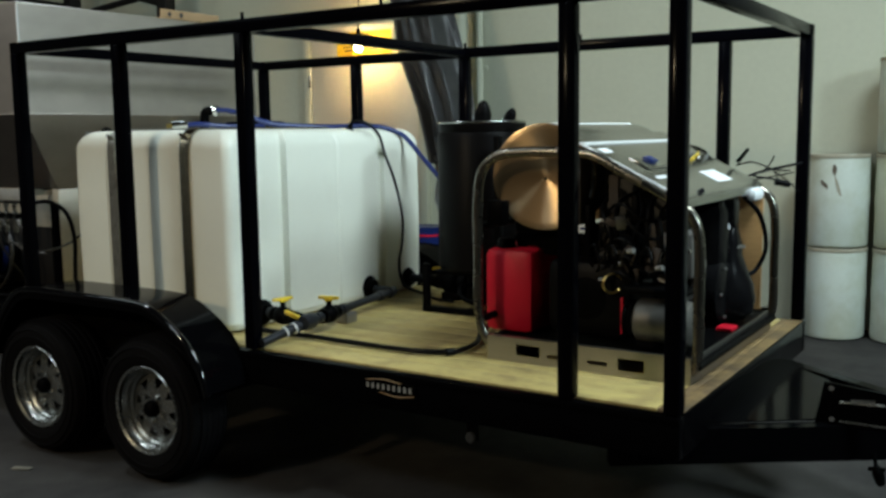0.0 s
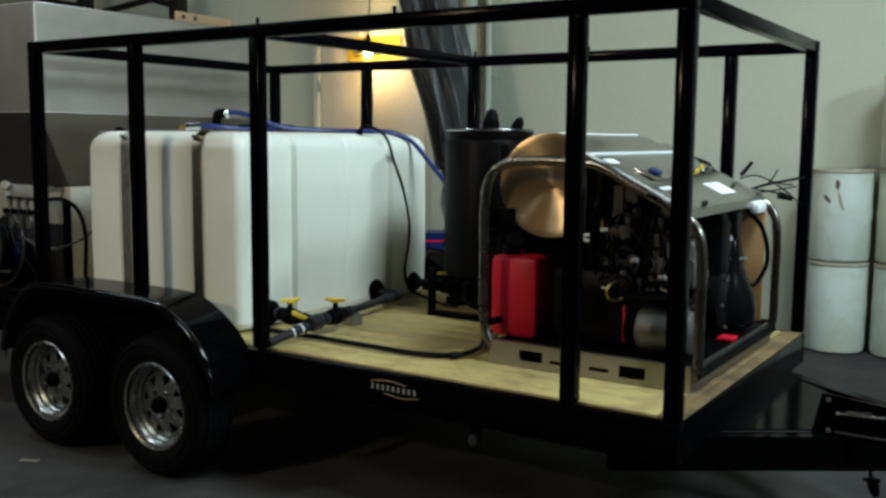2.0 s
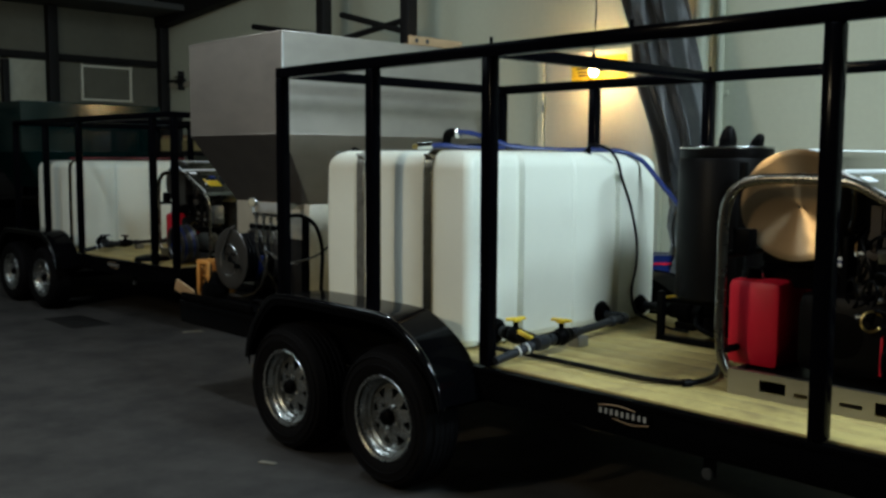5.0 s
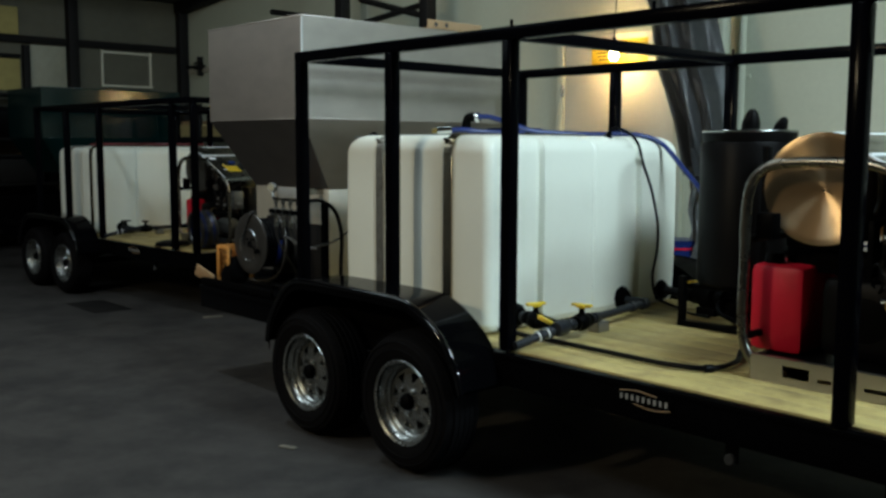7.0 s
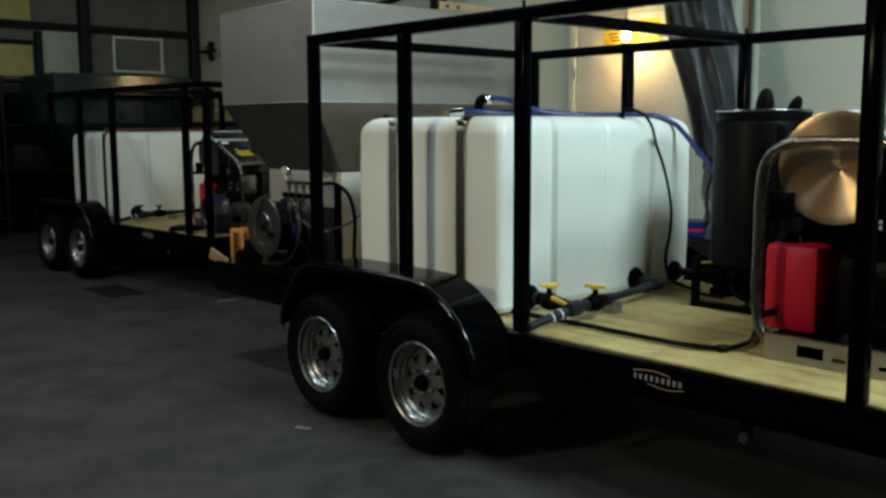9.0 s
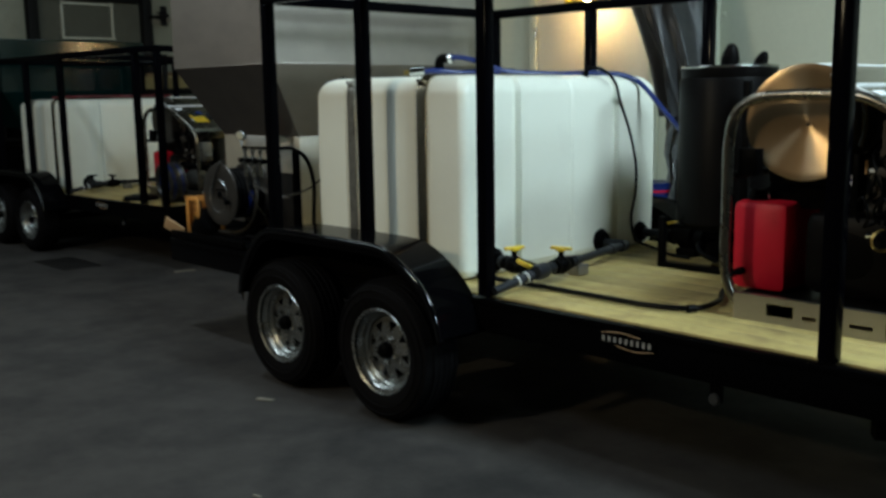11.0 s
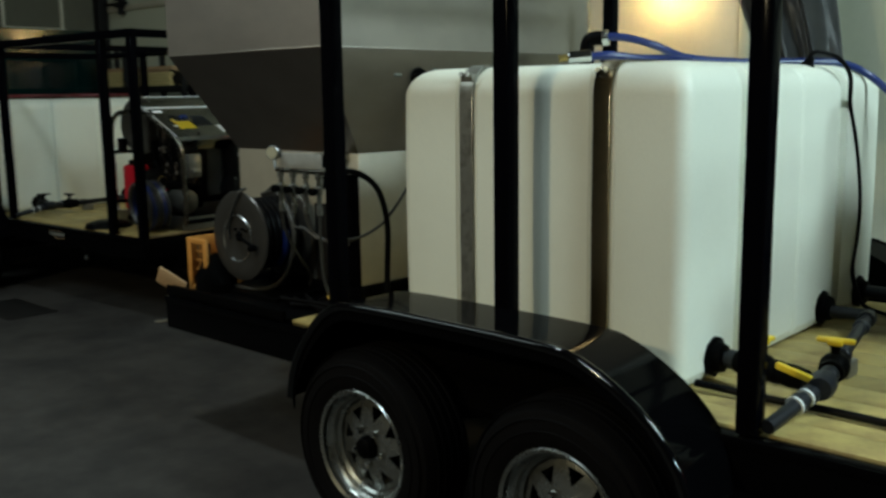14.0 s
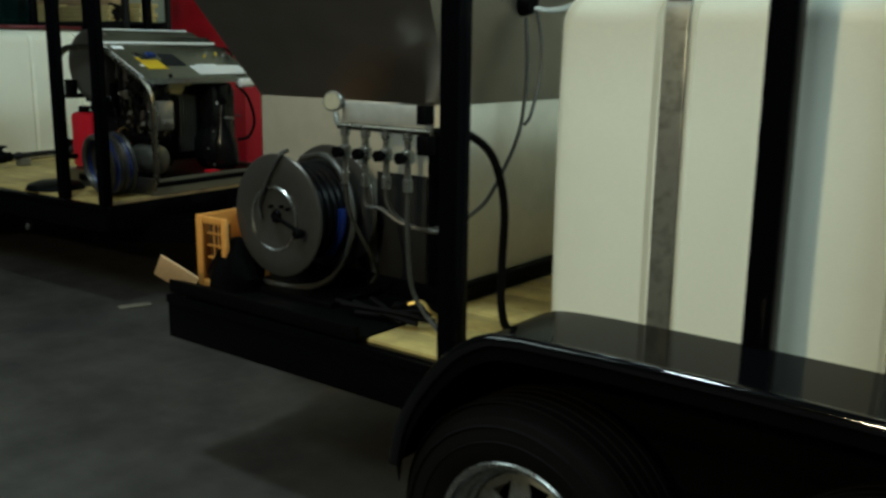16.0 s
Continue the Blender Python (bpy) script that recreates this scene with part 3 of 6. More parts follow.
def build_trailer():
    t = thing("trailer", (0, 1.17, 0), "black tandem axle utility trailer with tube cage and plank deck", "trailer", "trailers")
    part("side_beam", box(box(B(), XR, XF, YN, YN + 0.055, 0.475, 0.628, 0.006), XR, XF, YN - 0.006, YN + 0.002, 0.60, 0.628, 0.003), PLATE, t)
    part("side_beam", box(B(), XR, XF, YF - 0.055, YF, 0.475, 0.628, 0.006), PLATE, t)
    part("front_beam", box(B(), XF - 0.06, XF, YN + 0.057, YF - 0.057, 0.475, 0.63, 0.006), PLATE, t)
    part("rear_beam", box(B(), XR, XR + 0.06, YN + 0.057, YF - 0.057, 0.475, 0.63, 0.006), PLATE, t)
    for x in (-1.95, -1.45, -0.95, -0.45, 0.1, 0.65, 1.15, 1.65, 2.1):
        part("cross_member", box(B(), x, x + 0.05, YN + 0.057, YF - 0.057, 0.52, 0.598, 0.004), SATIN, t)
    for cx in (0.0, -0.822):
        part("axle", cyl(B(), (cx, 0.14, 0.343), (cx, 2.26, 0.343), 0.036, 16), SATIN, t)
    for y in (0.33, 1.98):
        bm = B()
        for cx in (0.0, -0.822):
            tube(bm, [(cx - 0.36, y, 0.47), (cx, y, 0.40), (cx + 0.36, y, 0.47)], 0.02, 8)
        part("leaf_spring", bm, SATIN, t)
    # wheels on both sides
    for cx in (0.0, -0.822):
        wheel(t, cx, 0.0, 1)
        wheel(t, cx, 2.395, -1)
    part("fender", fender(B(), -0.02, YN + 0.012), BLACK, t, "glossy black sheet fender over both wheels")
    part("rolled_edge", rolled_edge(-0.02), GLOSS, t, "polished black rolled edge")
    part("rolled_edge", rolled_edge(2.415), SATIN, t)
    part("fender", fender(B(), YF - 0.012, 2.415), SATIN, t)
    bm = B()
    prism(bm, [(x, z) for x, z in arch(-0.004)[1:-1]] + [(0.37, 0.5), (-1.13, 0.5)], 1, YN - 0.004, YN + 0.004)
    part("fender_back", bm, SATIN, t)
    bm = B()
    prism(bm, [(x, z) for x, z in arch(-0.004)[1:-1]] + [(0.37, 0.5), (-1.13, 0.5)], 1, YF - 0.004, YF + 0.004)
    part("fender_back", bm, SATIN, t)
    # cage
    w = 0.03
    for side, y in ((0, YN + w), (1, YF - w)):
        for x in POSTS:
            z0 = DECK if not (-1.0 < x < 0.2) else 0.60
            part("post", box(B(), x - w, x + w, y - w, y + w, z0, TOP - 0.06, 0.006), CAGE, t)
        part("top_rail", box(B(), POSTS[0] - w, POSTS[-1] + w, y - w, y + w, TOP - 0.06, TOP, 0.007), CAGE, t)
        for x in (0.445, 1.2):
            part("eye_bolt", cyl(B(), (x, y, TOP - 0.002), (x, y, TOP + 0.03), 0.008, 10), CAGE, t)
    for x in (POSTS[0], POSTS[2], POSTS[4]):
        part("cross_rail", box(B(), x - w + 0.002, x + w - 0.002, YN + 2 * w, YF - 2 * w, TOP - 0.058, TOP - 0.002, 0.006), CAGE, t)
    # badge on the side beam
    badge = part("badge", box(B(), 1.098, 1.362, YN - 0.010, YN - 0.006, 0.545, 0.59, 0.002), PLATE, t, "small maker's badge in white and gold")
    for k in range(9):
        x = 1.112 + k * 0.0268
        part("badge_mark", box(B(), x + 0.003, x + 0.014, YN - 0.0115, YN - 0.010, 0.558, 0.580), PALEPLATE, badge)
    part("badge_swoosh", tube(B(), [(1.11, YN - 0.010, 0.590), (1.20, YN - 0.011, 0.601), (1.29, YN - 0.010, 0.592)], 0.0018, 6), CARD, badge)
    part("badge_swoosh", tube(B(), [(1.18, YN - 0.010, 0.546), (1.27, YN - 0.011, 0.536), (1.355, YN - 0.010, 0.548)], 0.0018, 6), CARD, badge)
    part("side_reflector", cyl(B(), (1.60, YN + 0.03, 0.412), (1.60, YN + 0.012, 0.412), 0.022, 24, bevel=0.004), PVCP, t, "dull grey round side lamp")
    part("reflector_bracket", box(B(), 1.575, 1.625, YN + 0.03, YN + 0.04, 0.40, 0.476), SATIN, t)
    # tongue
    for s in (-1, 1):
        bm = B()
        a, b = Vector((2.13, 1.17 + s * 0.80, 0.44)), Vector((3.22, 1.17 + s * 0.055, 0.44))
        d = (b - a).normalized()
        n = Vector((-d.y, d.x, 0)) * 0.03
        v = []
        for p in (a, b):
            for sn in (-1, 1):
                for dz in (-0.068, 0.065):
                    v.append(bm.verts.new(p + n * sn + Vector((0, 0, dz))))
        for q in ((0, 1, 3, 2), (4, 6, 7, 5), (0, 4, 5, 1), (2, 3, 7, 6), (0, 2, 6, 4), (1, 5, 7, 3)):
            bm.faces.new([v[i] for i in q])
        bmesh.ops.recalc_face_normals(bm, faces=bm.faces[:])
        part("tongue_beam", bm, PLATE, t)
    part("tongue_plate", prism(B(), [(XF, 0.62), (2.76, 0.85), (2.70, 1.45), (XF, 1.70)], 2, 0.507, 0.513), PLATE, t, "glossy black steel plate on the tongue")
    # gusset plates that carry the jack and a chromed tube between them
    for y in (0.845,):
        part("gusset", prism(B(), [(2.757, 0.50), (2.788, 0.662), (3.10, 0.635), (3.14, 0.60), (3.14, 0.50)], 1, y, y + 0.012), PLATE, t, "black gusset plate")
    for x, z in ((2.815, 0.642), (2.82, 0.525)):
        part("gusset_bolt", cyl(B(), (x, 0.834, z), (x, 0.845, z), 0.011, 6), CHROME, t, "zinc bolt head")
    part("bracket_tube", cyl(B(), (2.885, 0.835, 0.603), (2.968, 0.835, 0.610), 0.0085, 12), CHROME, t, "chromed tube")
    part("bracket_tube", cyl(B(), (2.845, 0.836, 0.593), (3.10, 0.836, 0.605), 0.005, 10), GALV, t)
    part("edge_strip", box(B(), 2.845, 3.14, 0.838, 0.8445, 0.517, 0.523), GALV, t, "worn bright edge")
    part("coupler", box(box(B(), 3.10, 3.33, 1.08, 1.26, 0.40, 0.504, 0.03), 3.30, 3.44, 1.11, 1.23, 0.41, 0.50, 0.035), PLATE, t)
    jack = part("jack", box(B(), 3.015, 3.085, 1.135, 1.205, 0.36, 0.89, 0.006), CAGE, t, "upright black tongue jack")
    part("jack_cap", cyl(B(), (3.05, 1.17, 0.89), (3.05, 1.17, 0.915), 0.024, 16), CHROME, jack)
    part("jack_foot", cyl(B(), (3.05, 1.17, 0.0), (3.05, 1.17, 0.37), 0.030, 16), GALV, jack)
    part("jack_handle", tube(B(), [(3.06, 1.13, 0.83), (3.06, 1.06, 0.83), (3.06, 1.04, 0.81), (3.06, 1.04, 0.72)], 0.009), SATIN, jack)
    part("safety_chain", tube(B(), [(2.96, 0.90, 0.40), (2.968, 0.895, 0.36), (2.975, 0.89, 0.335)], 0.007, 8), SATIN, t)
    part("light_plug", lathe(B(), [(0, 0), (0.012, 0.0), (0.018, 0.012), (0.022, 0.03), (0.018, 0.06), (0.012, 0.075), (0, 0.075)], (2.97, 0.89, 0.355), (0.3, 0, -1), 14), SATIN, t, "black lighting plug hanging from the tongue")
    part("plug_lug", cyl(B(), (2.945, 0.885, 0.342), (3.005, 0.885, 0.348), 0.008, 10), SATIN, t)
    return t


trailer = build_trailer()


def rounded_outline(x0, x1, y0, y1, r, notches_near, notches_front, n=8):
    """Plan of the tank: rounded corners, upright channels in the near, far and front faces. A notch is (centre, half width, depth)."""
    pts = []
    x = x0 + r
    pts.append((x, y0))
    for c, h, d in notches_near:
        pts += [(c - h - 0.012, y0), (c - h, y0 + d), (c + h, y0 + d), (c + h + 0.012, y0)]
    for k in range(n + 1):
        a = -math.pi / 2 + math.pi / 2 * k / n
        pts.append((x1 - r + r * math.cos(a), y0 + r + r * math.sin(a)))
    for c, h, d in notches_front:
        pts += [(x1, c - h - 0.015), (x1 - d, c - h), (x1 - d, c + h), (x1, c + h + 0.015)]
    for k in range(n + 1):
        a = math.pi / 2 * k / n
        pts.append((x1 - r + r * math.cos(a), y1 - r + r * math.sin(a)))
    for c, h, d in notches_near[::-1]:
        pts += [(c + h + 0.012, y1), (c + h, y1 - d), (c - h, y1 - d), (c - h - 0.012, y1)]
    for k in range(n + 1):
        a = math.pi / 2 + math.pi / 2 * k / n
        pts.append((x0 + r + r * math.cos(a), y1 - r + r * math.sin(a)))
    for k in range(n + 1):
        a = math.pi + math.pi / 2 * k / n
        pts.append((x0 + r + r * math.cos(a), y0 + r + r * math.sin(a)))
    return pts


TX0, TX1, TY0, TY1, TZ0, TZ1 = -1.018, 0.150, 0.425, 2.06, 0.640, 1.632
STRAPS = (-0.695, -0.140)


def build_tank():
    t = thing("water_tank", ((TX0 + TX1) / 2, (TY0 + TY1) / 2, TZ0), "large white moulded plastic water tank strapped on the plank deck", "tank", "water tanks")
    plan = rounded_outline(TX0, TX1, TY0, TY1, 0.05, [(x, 0.038, 0.008) for x in STRAPS], [(0.80, 0.026, 0.030), (1.25, 0.004, 0.007), (1.64, 0.024, 0.026)])
    cx, cy = (TX0 + TX1) / 2, (TY0 + TY1) / 2
    hx, hy = (TX1 - TX0) / 2, (TY1 - TY0) / 2
    bm = B()
    R = 0.10
    layers = [(TZ0, 0.03), (TZ0 + 0.012, 0.01), (TZ0 + 0.04, 0.0)]
    layers += [(TZ0 + 0.04 + (TZ1 - R - TZ0 - 0.04) * k / 6, 0.004 * math.sin(math.pi * k / 6) * -1) for k in range(1, 7)]
    layers += [(TZ1 - R + R * math.sin(a), R * (1 - math.cos(a))) for a in [math.pi / 2 * k / 8 for k in range(1, 9)]]
    rings = []
    for z, inset in layers:
        ring = []
        for x, y in plan:
            ring.append(bm.verts.new((cx + (x - cx) * (1 - inset / hx), cy + (y - cy) * (1 - inset / hy), z)))
        rings.append(ring)
    n = len(plan)
    for a, b in zip(rings, rings[1:]):
        for i in range(n):
            bm.faces.new((a[i], a[(i + 1) % n], b[(i + 1) % n], b[i]))
    bm.faces.new(rings[0][::-1])
    bm.faces.new(rings[-1])
    bmesh.ops.recalc_face_normals(bm, faces=bm.faces[:])
    part("body", bm, POLY, t, crease=0.3)
    lid = part("lid", lathe(B(), [(0.0, 0.05), (0.16, 0.05), (0.175, 0.04), (0.18, 0.0), (0.0, 0.0)], (-0.55, 1.35, TZ1 - 0.001), (0, 0, 1), 36), SATIN, t, "black screw lid")
    for x, y in ((0.148, 0.63), (0.148, 1.515), (0.148, 1.90)):
        part("bulkhead_flange", lathe(B(), [(0.0, -0.004), (0.062, -0.004), (0.064, 0.012), (0.052, 0.016), (0.044, 0.040), (0.030, 0.042), (0.0, 0.042)], (x, y, 0.715), (1, 0, 0), 24, lambda a, h: 0.03 * math.cos(8 * a)), SATIN, t, "black bulkhead fitting")
    return t


tank = build_tank()


def build_strap(x, material, label, twist=0.0):
    t = thing("tank_strap", (x, TY0, TZ0), label, "strap", "tank straps")
    h, g = 0.030, 0.004
    y0, y1 = TY0 + 0.003, TY1 - 0.003
    path = [(y0 - 0.002, 0.64), (y0 - 0.004, 1.1), (y0 - 0.002, TZ1 - 0.10)]
    path += [(y0 + 0.085 * (1 - math.cos(a)), TZ1 - 0.084 + 0.088 * math.sin(a)) for a in [math.pi / 2 * k / 8 for k in range(1, 9)]]
    path += [(0.9, TZ1 + 0.005), (1.6, TZ1 + 0.005)]
    path += [(y1 - 0.085 * (1 - math.sin(a)), TZ1 - 0.084 + 0.088 * math.cos(a)) for a in [math.pi / 2 * k / 8 for k in range(0, 9)]]
    path += [(y1 + 0.002, 0.64)]
    bm = B()
    rows = []
    # flat back, slightly crowned face
    section = [(-1, 0), (1, 0)] + [(1 - 0.25 * k, 1 + 0.07 * (1 - (1 - 0.25 * k) ** 2)) for k in range(9)]
    for k, (y, z) in enumerate(path):
        p, q = path[max(k - 1, 0)], path[min(k + 1, len(path) - 1)]
        d = Vector((q[0] - p[0], q[1] - p[1])).normalized()
        ny, nz = -d.y * g, d.x * g
        rows.append([bm.verts.new((x + sx * h, y + s * ny + (sx * h * twist if y < 0.9 else 0.0), z + s * nz)) for sx, s in section])
    for a, b in zip(rows, rows[1:]):
        for i in range(len(section)):
            j = (i + 1) % len(section)
            bm.faces.new((a[i], a[j], b[j], b[i]))
    bm.faces.new(rows[0])
    bm.faces.new(rows[-1][::-1])
    bmesh.ops.recalc_face_normals(bm, faces=bm.faces[:])
    part("band", bm, material, t)
    part("edge_rail", box(B(), x + h - 0.006, x + h, y0 - 0.0075, y0 - 0.002, 0.66, TZ1 - 0.10, 0.002), material, t)
    for sx in (-1, 1):
        part("clamp_bolt", cyl(B(), (x + sx * 0.016, y0 + 0.02, TZ1 - 0.034), (x + sx * 0.016, y0 - 0.012, TZ1 - 0.022), 0.009, 8), material, t)
    part("clamp", box(B(), x - 0.028, x + 0.028, y0 - 0.002, y0 + 0.022, TZ1 - 0.048, TZ1 - 0.022, 0.004), material, t)
    return t


strap_a = build_strap(STRAPS[0], STRAP, "galvanised steel hold-down band over the white tank")
strap_b = build_strap(STRAPS[1], GLINT_BAND, "steel hold-down band over the white tank, coloured with a golden glint", 0.136)


def ball_valve(parent_thing, p, d, turned):
    """A dark ball valve along d at p, with a yellow lever."""
    p, d = Vector(p), Vector(d).normalized()
    v = part("valve", lathe(B(), [(0, -0.075), (0.036, -0.075), (0.036, -0.05), (0.028, -0.045), (0.042, -0.028), (0.045, 0), (0.042, 0.028), (0.028, 0.045), (0.036, 0.05), (0.036, 0.075), (0, 0.075)], p, d, 20), SATIN, parent_thing, "black ball valve with a yellow lever")
    part("stem", cyl(B(), p + Vector((0, 0, 0.03)), p + Vector((0, 0, 0.075)), 0.014, 12), SATIN, v)
    u = Vector((-d.y, d.x, 0)) if turned else d
    n = Vector((-u.y, u.x, 0))
    bm = B()
    m = Matrix(((u.x, n.x, 0, p.x), (u.y, n.y, 0, p.y), (0, 0, 1, p.z), (0, 0, 0, 1)))
    box(bm, -0.055, 0.055, -0.013, 0.013, 0.075, 0.09, 0.005, m)
    box(bm, -0.022, 0.022, -0.021, 0.021, 0.068, 0.088, 0.005, m)
    part("lever", bm, YELLOW, v, "yellow plastic lever")


def coupling(parent_thing, p, d, r=0.036, h=0.03, material=None):
    p, d = Vector(p), Vector(d).normalized()
    part("coupling", cyl(B(), p - d * h, p + d * h, r, 20, bevel=0.004), material or PVC, parent_thing)


def build_plumbing():
    t = thing("drain_plumbing", (0.45, 0.9, 0.65), "dark grey plastic outlet pipework with yellow valve levers along the tank", "pipework", "tank pipework")
    z = 0.718
    tee, back, near = Vector((0.525, 0.545, z)), Vector((0.335, 1.47, z - 0.012)), Vector((0.492, 0.262, 0.664))
    along = (back - tee).normalized()
    out = (near - tee).normalized()
    part("pipe", cyl(B(), (0.185, 0.63, z - 0.003), tee, 0.0205, 20), PVC, t)
    part("pipe", cyl(B(), tee, back, 0.0205, 20), PVC, t)
    part("pipe", tube(B(), [back - along * 0.02, (0.322, 1.515, z - 0.013), (0.285, 1.528, z - 0.014), (0.185, 1.515, z - 0.015)], 0.024, 14, 6), PVC, t)
    part("elbow", lathe(B(), [(0, -0.03), (0.031, -0.03), (0.033, 0), (0.031, 0.03), (0, 0.03)], back, along, 18), PVC, t)
    part("pipe", cyl(B(), tee, near, 0.0205, 20), PVC, t)
    part("tee", lathe(B(), [(0, -0.055), (0.033, -0.053), (0.038, -0.03), (0.038, 0.03), (0.033, 0.053), (0, 0.055)], tee, along, 20), PVC, t)
    ball_valve(t, (0.315, 0.60, z), (0.95, -0.25, 0), True)
    ball_valve(t, tee + along * 0.21, along, True)
    part("valve", lathe(B(), [(0, -0.05), (0.03, -0.05), (0.034, -0.02), (0.036, 0.0), (0.034, 0.02), (0.03, 0.05), (0, 0.05)], (0.425, 0.572, z), (0.95, -0.25, 0), 20), SATIN, t)
    part("lever", box(B(), -0.06, 0.06, -0.008, 0.008, -0.010, 0.010, 0.004, Matrix.Translation((0.455, 0.515, 0.748)) @ pose(0, 0, 0, 0, 8, -14)), YELLOW, t, "yellow plastic lever turned along the pipe")
    coupling(t, (0.235, 0.618, z), (0.95, -0.25, 0), 0.031)
    for s in (0.10, 0.36, 0.80):
        coupling(t, tee + along * s, along, 0.028, 0.024)
    for q in (0.26, 0.45):
        p = tee.lerp(near, q)
        coupling(t, p, out, 0.028, 0.015)
        part("white_collar", cyl(B(), p + out * 0.016, p + out * 0.022, 0.0275, 20), WHITE, t, "white collar")
    part("pipe_block", box(B(), 0.405, 0.475, 0.90, 0.985, DECK + 0.001, 0.69, 0.006), CAST, t, "grey block under the pipe")
    part("lower_line", tube(B(), [(0.19, 1.90, z), (0.30, 1.90, z), (0.36, 1.88, z)], 0.026, 12), PVC, t)
    ball_valve(t, (0.42, 1.86, z), (0.9, -0.3, 0), True)
    part("pump", lathe(B(), [(0, -0.12), (0.05, -0.12), (0.055, -0.05), (0.075, -0.04), (0.075, 0.06), (0.05, 0.07), (0.045, 0.12), (0, 0.12)], (0.56, 1.80, 0.74), (0.9, -0.3, 0), 20), SATIN, t)
    part("pump_foot", box(B(), 0.50, 0.62, 1.74, 1.86, DECK, 0.68, 0.005), SATIN, t)
    return t


plumbing = build_plumbing()


def hose(name, pts, r, material, label, seg=10, group=""):
    lo = min(pts, key=lambda p: p[2])
    return single(name, tube(B(), pts, r, seg), material, lo, label, "hose", group)


hose("deck_hose", [(0.16, 0.50, 0.662), (0.34, 0.515, 0.654), (0.52, 0.53, 0.652), (0.85, 0.525, 0.652), (1.14, 0.53, 0.652), (1.30, 0.60, 0.652), (1.31, 0.78, 0.653), (1.22, 0.98, 0.655), (1.16, 1.2, 0.67), (1.1, 1.4, 0.74)], 0.012, HOSE, "black rubber hose lying along the plank deck")
single("hose_clip", cyl(B(), (1.285, 0.575, 0.652), (1.305, 0.607, 0.652), 0.0175, 14), HOSE, (1.29, 0.59, DECK), "small zinc clip on the deck hose", "clip")
hose("blue_hose", [(-0.50, 0.97, 1.743), (-0.43, 1.02, 1.738), (-0.34, 1.09, 1.705), (-0.28, 1.22, 1.662), (-0.15, 1.45, 1.646), (0.0, 1.65, 1.646), (0.09, 1.76, 1.638), (0.15, 1.85, 1.60), (0.223, 1.86, 1.54), (0.322, 1.85, 1.444), (0.41, 1.84, 1.365), (0.50, 1.80, 1.30), (0.60, 1.73, 1.25), (0.66, 1.70, 1.23)], 0.0145, BLUE, "blue braided water hose looping over the white tank", group="blue hoses")
hose("blue_hose", [(-0.32, 0.59, 1.655), (-0.26, 0.64, 1.66), (-0.20, 0.74, 1.649), (-0.16, 0.88, 1.648), (-0.17, 1.02, 1.648)], 0.0145, BLUE, "short blue hose lying beside the steel band on the tank", group="blue hoses")
elb = thing("hose_elbow", (-0.55, 0.965, TZ1), "black plastic elbow on the tank top", "fitting")
part("elbow_body", tube(B(), [(-0.56, 0.96, TZ1 - 0.01), (-0.56, 0.96, 1.70), (-0.545, 0.965, 1.735), (-0.49, 0.988, 1.74)], 0.027, 12), SATIN, elb)
part("clamp", cyl(B(), (-0.505, 0.98, 1.737), (-0.485, 0.99, 1.74), 0.029, 16), CHROME, elb)
brass = thing("hose_connector", (-0.34, 0.56, TZ1), "chromed hose connector resting on the tank top", "fitting")
part("connector_body", cyl(B(), (-0.355, 0.545, 1.655), (-0.30, 0.60, 1.66), 0.02, 14, bevel=0.003), CHROME, brass)
part("connector_tip", cyl(B(), (-0.375, 0.525, 1.652), (-0.355, 0.545, 1.655), 0.012, 12), BRASS, brass, "brass tip")
hose("sensor_cable", [(0.075, 1.46, 1.650), (0.10, 1.475, 1.676), (0.155, 1.53, 1.655), (0.180, 1.60, 1.59), (TX1 + 0.006, 1.685, 1.48), (TX1 + 0.006, 1.765, 1.345), (TX1 + 0.006, 1.82, 1.21), (TX1 + 0.006, 1.852, 1.08), (TX1 + 0.006, 1.845, 0.95), (TX1 + 0.006, 1.81, 0.83), (0.188, 1.78, 0.74), (0.22, 1.79, 0.68), (0.34, 1.78, 0.653), (0.52, 1.66, 0.652), (0.66, 1.62, 0.655)], 0.0085, HOSE, "thin black cable hanging down the tank's end", 8)
single("cable_gland", lathe(B(), [(0, 0.05), (0.012, 0.05), (0.018, 0.025), (0.026, 0.02), (0.026, 0.0), (0, 0)], (0.07, 1.457, TZ1 - 0.02), (0.3, 0.2, 1), 12), SATIN, (0.07, 1.457, TZ1 - 0.02), "black gland on the tank top", "fitting")


# upright heater
HEATER = shader("sooty_black_sheet", (0.0030, 0.0026, 0.0026), 0.40, grain=20, amount=0.6, bump=0.08, stretch=(4, 4, 0.5), stain=(0.005, 0.004, 0.0036), stain_scale=3, stain_amount=0.6, spec=0.05)


